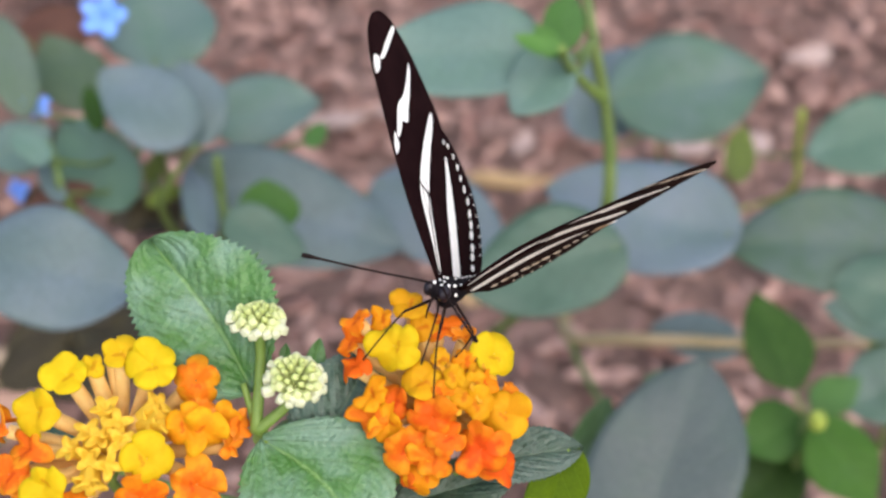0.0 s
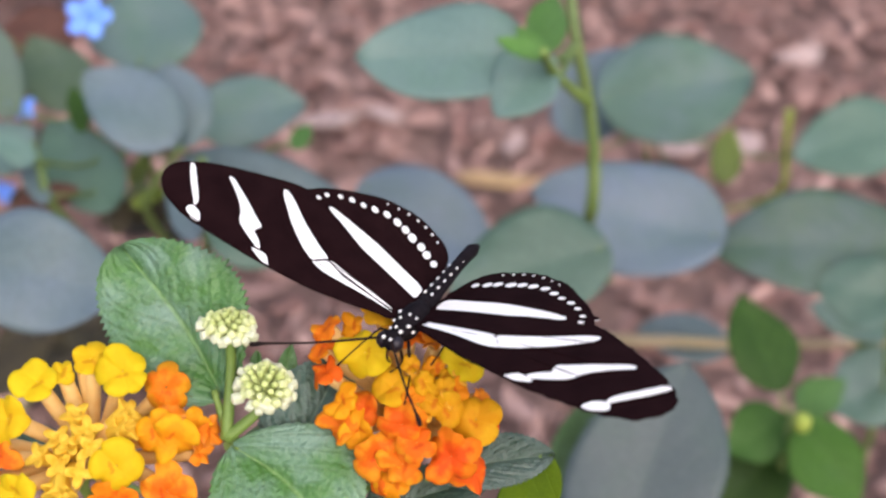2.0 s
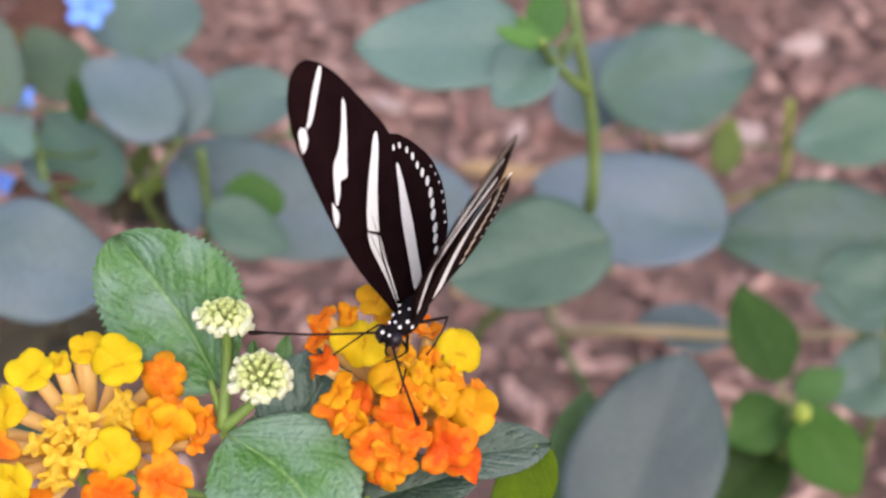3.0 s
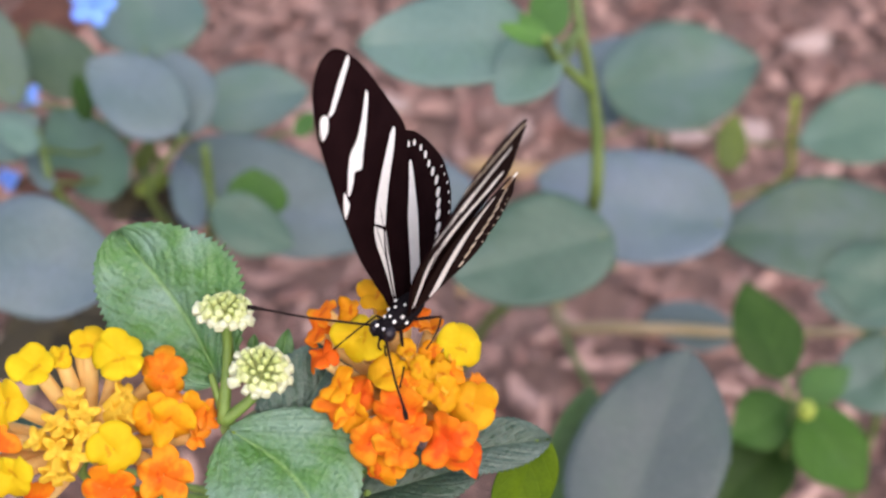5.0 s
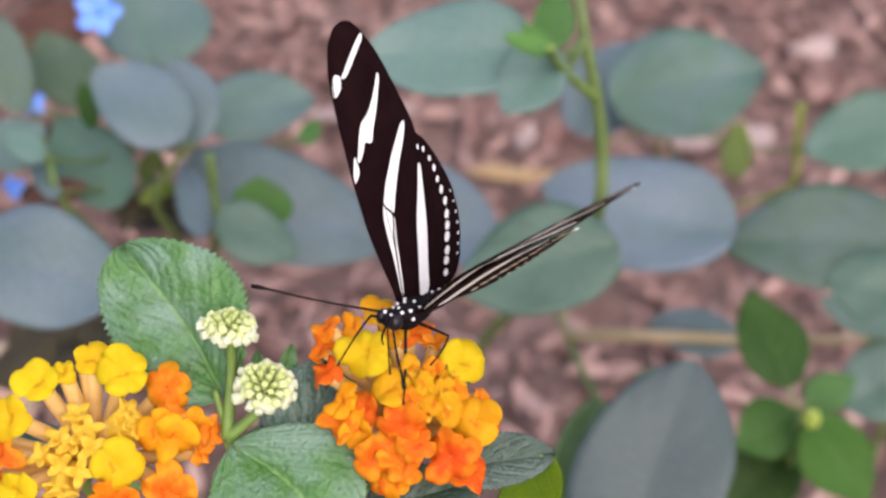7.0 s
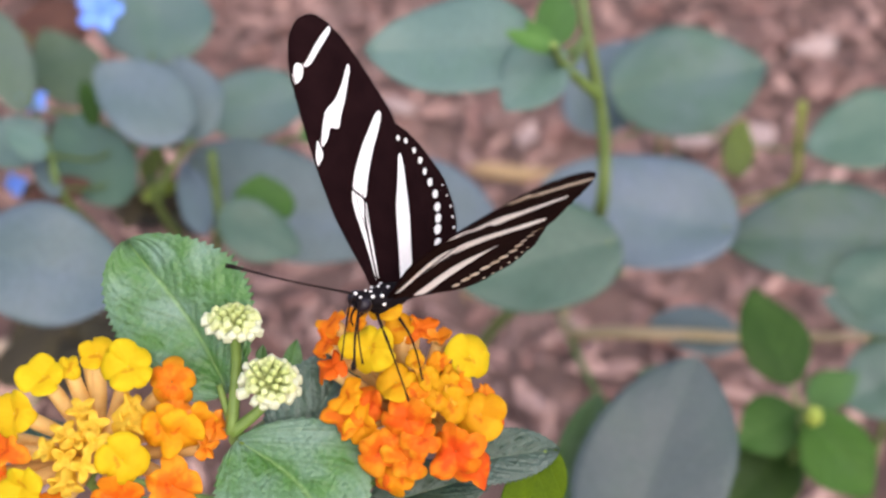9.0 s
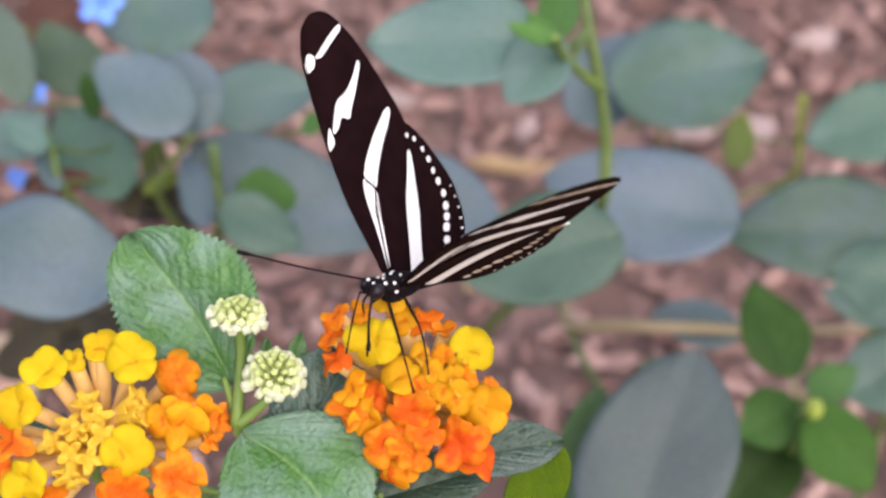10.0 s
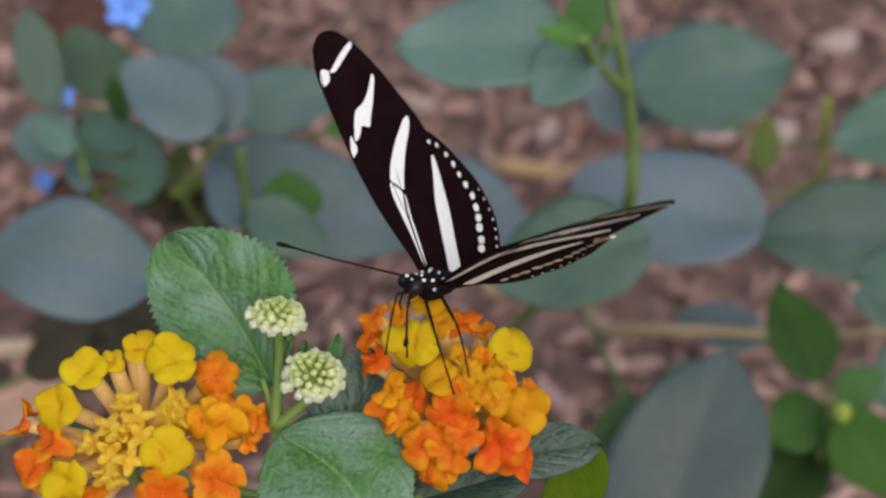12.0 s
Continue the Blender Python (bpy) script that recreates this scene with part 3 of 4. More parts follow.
STAR_BUDS = [
    (0.6, 6.0, 2), (3.0, 3.6, 3), (-1.6, 2.4, 3), (0.3, 1.5, 4), (3.9, 0.8, 5), (-5.0, -0.5, 2),
    (-1.0, -1.7, 4.5), (2.5, -2.5, 6), (-0.3, -5.9, 5), (8.7, 6.3, 1), (9.3, 3.9, 2), (7.8, 3.4, 1),
    (2.1, 2.5, 3.5), (-1.9, -5.9, 4),
]
ORANGE_HEAD = [
    (-12.4, 12.7, -2, 2.6, "o", 0.7), (-8.5, 12.6, -2, 2.3, "a", 0.7), (-13.4, 9.2, -2, 2.6, "o", 0.8), (-12.3, 5.9, -1, 2.7, "r", 0.8),
    (-6.3, 8.9, 2, 4.3, "y", 0.3), (-4.3, 15.3, -1, 3.2, "g", 0.5), (-1.8, 12.1, 0, 2.6, "g", 0.5), (1.3, 11.7, -2, 3.0, "o", 0.7),
    (4.4, 10.2, -2, 2.3, "p", 0.7), (9.2, 7.6, 1, 3.9, "y", 0.35), (-2.0, 4.0, 3.5, 3.5, "g", 0.3), (6.7, 0.2, 3.5, 3.2, "g", 0.35),
    (10.7, -1.2, 2, 4.0, "g", 0.4), (11.7, 1.6, -2, 2.2, "p", 0.8), (14.1, -2.1, -2.5, 2.1, "r", 0.8), (-10.0, 1.4, 1.5, 3.4, "a", 0.5),
    (-6.3, 0.5, 2, 3.1, "o", 0.5), (-10.2, -2.3, 1.5, 3.4, "o", 0.5), (-7.1, -3.1, 2.5, 3.2, "a", 0.5), (-0.4, -1.9, 5, 4.4, "r", 0.2),
    (1.8, -4.3, 4, 3.1, "o", 0.4), (-3.8, -6.8, 3, 4.2, "o", 0.4), (-0.6, -7.8, 3, 3.6, "o", 0.45), (-2.0, -10.9, 1.5, 3.3, "a", 0.6),
    (-4.7, -11.7, 0.5, 2.4, "o", 0.8), (6.7, -6.7, 4, 4.7, "r", 0.35), (10.8, -10.0, 0, 3.3, "r", 0.8), (3.9, 1.7, 3.8, 2.2, "g", 0.4),
    (1.2, 2.3, 4, 2.1, "a", 0.3), (3.1, 4.6, 4, 2.1, "g", 0.3), (5.7, 3.6, 3.5, 2.1, "g", 0.4), (8.0, 3.4, 2.5, 2.2, "a", 0.4),
    (4.3, 6.5, 1.5, 2.0, "a", 0.5), (0.8, 7.1, 2.5, 1.9, "g", 0.4), (6.4, 5.4, 2, 1.8, "g", 0.5),
]
GOLD_BUDS = [(2.1, 6.0, 2), (6.7, 2.4, 3), (3.5, 0.5, 3.5), (8.2, 5.5, 1), (0.4, 0.1, 3)]


def star_buds(head, places, mesh, material, root, seed):
    """Half-open florets on tubes that fan out from the middle of the head."""
    rng = random.Random(seed)
    for x, y, z in places:
        place = Vector((x, y, z)) * MM
        way = ((place - root).normalized() + Vector((x, y, 0)) * 0.15 + Vector((rng.uniform(-0.5, 0.5), rng.uniform(-0.3, 0.6), 0.1))).normalized()
        part_of("star_bud", mesh, [material, tube_tan], head, m=aim(place, way, rng.uniform(0, 90)))


def make_lantana():
    base = Vector((-0.02, 0.19, 0.0))
    plant = empty("lantana_shrub", Matrix.Translation(base), "flowering lantana shrub with yellow and orange flower heads and toothed leaves", "shrub")
    home = Matrix.Translation(-base)
    node = Vector((-0.0285, 0.1400, 0.4680))
    fork = Vector((-0.022, 0.158, 0.43))
    bm = tube(bmesh.new(), [(0, 0, -0.02), (0.004, -0.005, 0.2), fork - base, node + Vector((0.0005, 0.001, -0.002)) - base], [0.004, 0.003, 0.002, 0.0014], 10, 8)
    part("stem", bm, stem_green, plant)
    yellow = pose(-0.0514, 0.1384, 0.4673, 55, 0, 0)
    head, root = flower_head(plant, home @ yellow, "yellow flower head ringed with orange florets", YELLOW_HEAD, fork - base, 20)
    star_buds(head, STAR_BUDS, star_bud_mesh(0.0020, 0.0085), bud_yellow, root, 4)
    orange = pose(-0.0012, 0.1420, 0.4721, 55, 0, 0)
    head, root = flower_head(plant, home @ orange, "orange flower head with yellow florets on top", ORANGE_HEAD, fork - base, 60)
    star_buds(head, GOLD_BUDS, star_bud_mesh(0.0019, 0.007), bud_gold, root, 6)
    bud_cluster(plant, home @ pose(-0.0278, 0.1482, 0.4826, -8, 4, 0), "tight round head of pale green-white buds", 0.0037, 0.58, 5, [Vector((-0.0279, 0.1465, 0.476)) - base, node - base])
    bud_cluster(plant, home @ pose(-0.0220, 0.1412, 0.4772, 12, 6, 0), "tight round head of pale green-white buds", 0.0038, 0.66, 9, [Vector((-0.0235, 0.1418, 0.472)) - base, node - base])
    rows = [
        ((-0.0295, 0.1440, 0.4724, -0.0467, 0.1602, 0.4897, 0.0226, -0.1, -0.76, 0.62), leaf_near, 26),
        ((-0.0276, 0.1396, 0.4674, -0.0113, 0.1226, 0.4566, 0.0235, 0.05, -0.5, 0.86), leaf_near, 28),
        ((0.0035, 0.1410, 0.4594, 0.0225, 0.1450, 0.4600, 0.0086, 0.1, -0.6, 0.8), leaf_teal, 22),
        ((0.0207, 0.1463, 0.4595, 0.0155, 0.1354, 0.4454, 0.0100, 0.2, -0.8, 0.55), leaf_curl, 0),
        ((-0.0207, 0.1387, 0.4641, -0.0116, 0.1518, 0.4754, 0.0160, 0.0, -0.65, 0.76), leaf_blue, 20),
        ((-0.0080, 0.1374, 0.4549, 0.0134, 0.1434, 0.4576, 0.0103, 0.0, -0.4, 0.9), leaf_deep, 24),
        ((-0.0248, 0.1500, 0.4732, -0.0246, 0.1520, 0.4756, 0.0018, 0, -0.7, 0.6), leaf_near, 0),
        ((-0.0207, 0.1490, 0.4706, -0.0193, 0.1535, 0.4755, 0.0032, 0.2, -0.7, 0.6), leaf_near, 0),
        ((-0.0624, 0.1602, 0.4408, -0.0732, 0.1679, 0.4452, 0.0092, 0, -0.5, 0.86), leaf_deep, 18),
    ]
    for i, (row, mat, teeth) in enumerate(rows):
        m, length, width = leaf_pose(row)
        point, blunt = (1.0, 0.54) if i == 0 else (1.1, 0.5) if i == 2 else (0.9, 0.55) if i == 3 else (0.8, 0.7)
        bm = leaf_mesh(length, width, 40 + i, teeth, 0.15, 0.06, (0.0002 if i in (2, 5) else 0.00045) if teeth else 0.0, 60 if i in (0, 1, 2, 4) else 24, 130, point, blunt, 0.00025, (0.02, -0.12, 0.0, 0.0, 0.06)[i] if i < 5 else 0.0, 0.10 if i == 0 else 0.07, 0.0 if i < 2 else 0.4, 0.00032 if i in (0, 1, 2, 4) else 0.0)
        part("leaf", bm, mat, plant, m=home @ m)
        start = Vector(row[0:3])
        goal = node if i < 2 else fork
        if (goal - start).length > 0.002:
            part("leaf_stalk", tube(bmesh.new(), [goal - base, (goal + start) / 2 - base + Vector((0, 0, -0.001)), start - base + (Vector(row[3:6]) - start) * 0.06], [0.0009, 0.0007, 0.0005], 6, 5), stem_green, plant)


# ---- butterfly ----
FOREWING = [(0, -1.2), (0.8, 2.4), (4.5, 3.5), (8.7, 5.4), (13.3, 6.8), (17.9, 7.7), (22.4, 8.2), (27.4, 8.7), (31.9, 8.9), (35.9, 8.7), (39.5, 7.6), (42.1, 5.7), (43.0, 3.4), (42.7, 1.5), (41.3, -0.2), (39.2, -1.9), (36.8, -3.4), (34.0, -4.8), (30.6, -6.4), (27.9, -7.7), (25.2, -8.6), (22.5, -8.2), (12, -4.6), (4, -2.3)]
HINDWING = [(0, 1), (10, 0.2), (19, -3.6), (24.4, -7.6), (24.4, -9.6), (21.8, -12.5), (18.1, -15.4), (15.9, -16.8), (13.5, -17.8), (9.5, -18.5), (5.1, -17.7), (2.2, -16.3), (0.3, -13.8), (-0.5, -9.5), (-0.7, -6), (-0.7, -2)]
FORE_BANDS = [
    [(41.0, 0.0), (39.5, 2.0), (37.8, 3.8), (36.4, 5.1), (35.2, 6.3), (35.0, 5.7), (35.5, 4.7), (37.1, 3.0), (38.7, 1.3), (40.2, -0.2)],
    [(35.8, 7.5), (35.4, 6.4), (34.5, 6.5), (33.6, 6.8), (32.9, 7.6), (32.5, 8.5), (33.4, 8.6), (34.4, 8.4)],
    [(34.9, -1.7), (34.4, -2.2), (33.2, -1.8), (30.3, -0.3), (27.1, 1.5), (25.1, 2.6), (25.3, 4.0), (24.1, 4.7), (22.8, 5.9), (23.0, 6.4), (24.0, 6.2), (26.6, 5.2), (28.4, 4.1), (29.6, 2.3), (31.8, 0.4)],
    [(23.9, 6.9), (22.8, 6.5), (21.4, 6.4), (20.2, 7.4), (19.9, 7.9), (21.7, 7.7)],
    [(27.1, -5.3), (26.9, -6.2), (25.6, -5.8), (24.1, -5.0), (20.7, -2.8), (17.0, -0.9), (14.1, 0.3), (15.0, 1.5), (15.9, 2.5), (17.0, 2.1), (18.4, 1.5), (21.6, -0.5), (24.6, -2.9)],
    [(15.7, 2.55), (13.9, 3.0), (11.9, 2.9), (9.6, 2.5), (4.6, 1.8), (1.5, 1.4), (2.5, 1.15), (7.0, 1.35), (11.0, 1.30), (13.7, 0.75), (14.8, 1.6)],
    [(13.6, 0.4), (12.0, 0.95), (7.0, 1.1), (2.4, 0.98), (2.1, 0.7), (7.0, 0.62), (11.0, 0.45)],
]
HIND_BANDS = [
    [(19.9, -8.0), (19.8, -8.8), (17.3, -8.75), (14.6, -8.5), (10.1, -8.0), (4.7, -7.0), (0.7, -6.2), (0.1, -4.9), (0.4, -3.5), (2.2, -3.7), (7.2, -4.5), (11.9, -5.3), (16.0, -6.7)],
]
DOTS = [(22.5, -8.8, 0.34), (21.9, -10.3, 0.36), (20.2, -11.7, 0.38), (18.5, -12.6, 0.46), (16.6, -13.1, 0.44), (14.8, -13.8, 0.55), (12.8, -14.5, 0.58), (10.7, -14.4, 0.64), (8.9, -14.1, 0.64), (7.2, -13.5, 0.72), (5.1, -13, 0.66), (3.6, -12.3, 0.66), (1.8, -11.6, 0.55)]
EDGE_DOTS = [(14, -16.6, 0.16), (12.2, -17.2, 0.18), (10.4, -17.6, 0.2), (8.6, -17.6, 0.22), (6.9, -17.4, 0.22), (5.3, -16.9, 0.22), (3.8, -16.2, 0.2)]


def camber(u, v, side=1):
    """The gentle bow of a wing, in mm; one pair arches more towards its root."""
    arch = 0.5 * math.sin(math.pi * min(1.0, max(0.0, u / 24))) if side < 0 else 0.0
    return arch + 0.9 * math.sin(min(1.0, max(0.0, u / 43)) * math.pi * 0.9) - 0.012 * (v + 2) ** 2 * 0.35


def plate(outline, side, lift, thick, rough=0.0, seed=0, holes=()):
    """A thin cambered plate over an outline in wing space (mm), open where the pale scales sit; its upper and lower faces take materials 0 and 1."""
    rng = random.Random(seed)
    bm = bmesh.new()
    pts = [(u + rng.uniform(-rough, rough), v + rng.uniform(-rough, rough)) for u, v in outline]
    if holes:
        corners, rings = [], []
        for ring in (pts, *holes):
            turn = sum(ring[i - 1][0] * ring[i][1] - ring[i][0] * ring[i - 1][1] for i in range(len(ring)))
            rings.append(list(range(len(corners), len(corners) + len(ring))))
            corners += [Vector(p) for p in (ring if turn > 0 else ring[::-1])]
        spots, _, faces, _, _, origins = geometry.delaunay_2d_cdt(corners, [], rings, 1, 1e-5, True)
        verts = [bm.verts.new((p.x, p.y, 0)) for p in spots]
        for f, origin in zip(faces, origins):
            if list(origin) == [0]:
                bm.faces.new([verts[i] for i in f])
        bmesh.ops.delete(bm, geom=[v for v in bm.verts if not v.link_faces], context="VERTS")
        bmesh.ops.recalc_face_normals(bm, faces=bm.faces[:])
    else:
        bm.faces.new([bm.verts.new((u, v, 0)) for u, v in pts])
    us, vs = [p[0] for p in pts], [p[1] for p in pts]
    for axis, lo, hi, step in (((1, 0, 0), min(us), max(us), 2.2), ((0, 1, 0), min(vs), max(vs), 2.2)):
        c = (math.floor(lo / step) + 1) * step
        while c < hi:
            bmesh.ops.bisect_plane(bm, geom=bm.verts[:] + bm.edges[:] + bm.faces[:], plane_co=[c * a for a in axis], plane_no=axis)
            c += step
    bmesh.ops.triangulate(bm, faces=bm.faces[:])
    top = bm.faces[:]
    got = bmesh.ops.extrude_face_region(bm, geom=top)
    low = [v for v in got["geom"] if isinstance(v, bmesh.types.BMVert)]
    lowset = set(low)
    for v in bm.verts:
        u, w = v.co.x, v.co.y
        z = camber(u, w, side) + lift + (-thick if v in lowset else thick)
        v.co = Vector((side * u, w, z)) * MM
    bmesh.ops.recalc_face_normals(bm, faces=bm.faces[:])
    bm.normal_update()
    for f in bm.faces:
        f.smooth = False
        f.material_index = 0 if f.normal.z > 0 else 1
    return bm


def dense(outline, steps=4):
    """Rounds a closed outline."""
    n = len(outline)
    out = []
    for i in range(n):
        p0, p1, p2, p3 = (Vector(outline[(i + k) % n]) for k in (-1, 0, 1, 2))
        for k in range(steps):
            t = k / steps
            q = 0.5 * (2 * p1 + (p2 - p0) * t + (2 * p0 - 5 * p1 + 4 * p2 - p3) * t * t + (3 * p1 - p0 - 3 * p2 + p3) * t ** 3)
            out.append((q.x, q.y))
    return out


def inset(outline, by):
    """A closed outline drawn in by a small width."""
    n = len(outline)
    turn = sum(outline[i - 1][0] * outline[i][1] - outline[i][0] * outline[i - 1][1] for i in range(n))
    out = []
    for i in range(n):
        (ax, ay), (bx, by_) = outline[i - 1], outline[(i + 1) % n]
        d = math.hypot(bx - ax, by_ - ay) or 1.0
        k = by * (1 if turn > 0 else -1) / d
        out.append((outline[i][0] - (by_ - ay) * k, outline[i][1] + (bx - ax) * k))
    return out


def oval(u, v, r, stretch=1.35, n=10):
    """A dot drawn out towards the wing's root."""
    a = math.atan2(v + 4, u)
    return [(u + r * stretch * math.cos(k) * math.cos(a) - r * math.sin(k) * math.sin(a), v + r * stretch * math.cos(k) * math.sin(a) + r * math.sin(k) * math.cos(a)) for k in (2 * math.pi * j / n for j in range(n))]


def make_wing(kind, parent, side):
    fore = kind == "forewing"
    lift = 0.12 if fore else -0.12
    narrow = (0.06, 0.08, 0.13, 0.08, 0.13, 0.12, 0.05) if fore else (0.13,)
    broad = 0.0 if side > 0 else 0.16
    bands = [inset(dense(band, 3), by - broad) for band, by in zip(FORE_BANDS if fore else HIND_BANDS, narrow)]
    spots = [] if fore else [oval(u, v, r) for u, v, r in DOTS + EDGE_DOTS]
    holes = [inset(band, 0.07) for band in bands if len(band) > 21] + [inset(spot, 0.05) for spot in spots[:len(DOTS)]]
    wing = part(kind, plate(dense(FOREWING if fore else HINDWING), side, lift, 0.05, 0.06 if side > 0 else 0.2, 3, holes), [wing_black, wing_brown], parent, "velvety black wing with white bands, brown below")
    for k, band in enumerate(bands):
        part("wing_band", plate(band, side, lift, 0.08, 0.03, k), [wing_white, wing_fawn if fore and k < 2 else wing_cream], wing)
    for spot in spots:
        part("wing_spot", plate(spot, side, lift, 0.08, 0.03, 1), [wing_white, wing_fawn], wing)
    if fore:
        for u, v in ((42.2, 4), (38.6, -1.6), (31, -5.8)):
            pts = [(0.5, 0.3), (0.45 * u, 0.35 * v + 1.2), (u, v)]
            bm = tube(bmesh.new(), [Vector((side * a, b, camber(a, b, side) + lift)) * MM for a, b in pts], [0.00011, 0.00009, 0.00007], 6, 6)
            part("wing_vein", bm, wing_black, wing)
        bm = tube(bmesh.new(), [Vector((side * a, b - 0.1, camber(a, b, side) + lift)) * MM for a, b in ((0.5, 2), (13, 6.6), (27, 8.6), (38, 8.0))], [0.00028, 0.0002, 0.00012], 6, 6)
        part("wing_vein", bm, wing_black, wing)
    if not fore and side < 0:
        for k, (u, v, r) in enumerate(((23.2, -9.6, 0.7), (22.2, -10.6, 0.8), (21.2, -11.4, 0.55), (23.6, -10.8, 0.45))):
            part("wing_patch", plate(oval(u, v, r, 1.7, 9), side, lift - 0.05, 0.05 + 0.004 * k, 0.16, 8 + k), [wing_black, wing_cream if k == 3 else wing_tan], wing, "worn tan patch at the wing's edge")
    return wing


FEELER_BASE = Vector((0.6, 6.5, 0.7))


def make_butterfly():
    fly = empty("butterfly", Matrix.Identity(4), "black butterfly with white zebra bands feeding on a lantana head", "butterfly")
    fly.rotation_mode = "QUATERNION"
    bm = bmesh.new()
    blob(bm, ellipsoid(0, 0.3 * MM, -0.4 * MM, 2.0 * MM, 4.2 * MM, 2.1 * MM), 20, 14)
    blob(bm, ellipsoid(0, 0.9 * MM, -1.6 * MM, 1.5 * MM, 2.9 * MM, 1.7 * MM), 18, 12)
    blob(bm, ellipsoid(0, 3.3 * MM, -0.2 * MM, 1.5 * MM, 1.3 * MM, 1.4 * MM), 16, 10)
    part("thorax", bm, body_black, fly, "black furry thorax with white dots")
    bm = tube(bmesh.new(), [Vector(p) * MM for p in ((0, -3, -0.3), (0, -7, 0.2), (0, -12, 0.7), (0, -16, 0.9), (0, -18.6, 0.6))], [r * MM for r in (1.3, 1.35, 1.2, 1.0, 1.05, 1.1, 0.45)], 14, 6)
    abdomen = part("abdomen", bm, body_black, fly, "slender black abdomen with rows of pale dots")
    for k in range(8):
        for sx in (-1, 1):
            y = -4.5 - 1.75 * k
            part("dot", blob(bmesh.new(), ellipsoid(sx * 0.62 * MM, y * MM, (1.28 + 0.05 * k - 0.006 * k * k) * MM, 0.2 * MM, 0.34 * MM, 0.14 * MM), 8, 6), wing_white, abdomen)
    feelers = []
    head = part("head", blob(bmesh.new(), ellipsoid(0, 5.6 * MM, -0.3 * MM, 1.75 * MM, 1.45 * MM, 1.5 * MM), 18, 12), body_black, fly)
    for sx in (-1, 1):
        part("eye", blob(bmesh.new(), ellipsoid(sx * 1.2 * MM, 6.0 * MM, -0.35 * MM, 1.0 * MM, 1.2 * MM, 1.25 * MM), 16, 10), eye_dark, head, "dark glossy compound eye")
        tip = Vector((19.3, 13.8, -1.6)) if sx > 0 else Vector((-11.5, 15.5, -3.0))
        start = Vector((sx * FEELER_BASE.x, FEELER_BASE.y, FEELER_BASE.z))
        bow = (tip - start) / 2 + Vector((0, 0.3, -0.1))
        feeler = part("antenna", tube(bmesh.new(), [Vector(), bow * MM, (tip - start) * 0.86 * MM, (tip - start) * MM], [r * MM for r in (0.2, 0.18, 0.17, 0.17, 0.2, 0.38, 0.34)], 8, 6), leg_dark, head, m=Matrix.Translation(start * MM))
        feelers.append(feeler)
        part("palp", tube(bmesh.new(), [Vector((sx * 0.5, 6.2, -0.8)) * MM, Vector((sx * 0.6, 7.2, -0.6)) * MM, Vector((sx * 0.6, 7.7, 0.0)) * MM], [r * MM for r in (0.35, 0.32, 0.12)], 8, 4), body_black, head)
    part("proboscis", tube(bmesh.new(), [Vector(p) * MM for p in ((0, 6.3, -1.0), (0, 6.9, -2.2), (0.2, 6.6, -3.6), (0.3, 5.8, -4.8))], [r * MM for r in (0.2, 0.17, 0.13)], 8, 5), leg_dark, head)
    spots = [(0.6, 6.6, 0.85), (-0.6, 6.6, 0.85), (0.9, 4.4, 0.75), (-0.9, 4.4, 0.75), (0.1, 4.1, 1.05), (1.3, 2.9, 0.85), (-1.3, 2.9, 0.85), (0.45, 2.4, 1.45), (-0.5, 1.3, 1.66), (1.45, 1.0, 1.05), (-1.45, 1.0, 1.05), (1.7, 2.4, -0.5), (-1.7, 2.4, -0.5)]
    for k, (x, y, z) in enumerate(spots):
        r = (0.21 if k % 3 else 0.28) * MM
        part("dot", blob(bmesh.new(), ellipsoid(x * MM, y * MM, z * MM, r, r * 1.2, r), 8, 6), wing_white, fly)
    wings = [(make_wing(kind, fly, side), side, kind == "forewing") for side in (1, -1) for kind in ("forewing", "hindwing")]
    legs = [make_leg(fly, *spec) for spec in LEGS]
    return fly, wings, legs, feelers[1]


# hip in the body's space (mm), thigh and shin (mm), the way the knee points, and where the foot stands on the flower in three stances
LEGS = [
    ((1.5, 2.4, -2.4), 6.7, 9.4, (-0.1, 0.65, 0.75), ((-0.0119, 0.1421, 0.4805), (-0.0112, 0.1421, 0.4808), (-0.0113, 0.1420, 0.4808))),
    ((-1.2, -0.3, -2.2), 5.1, 10.9, (-0.5, -0.75, -0.3), ((0.0019, 0.1392, 0.4833), (0.0029, 0.1390, 0.4834), (0.0013, 0.1356, 0.4820))),
    ((-0.8, 2.5, -2.8), 5.5, 13.4, (0.4, -0.66, -0.57), ((-0.0014, 0.1321, 0.4818), (-0.0010, 0.1320, 0.4821), (-0.0009, 0.1319, 0.4820))),
    ((0.2, 3.5, -2.2), 3.7, 9.5, (-0.46, 0.89, 0.03), ((-0.0031, 0.1380, 0.4832), (-0.0031, 0.1368, 0.4838), (-0.0078, 0.1373, 0.4844))),
]


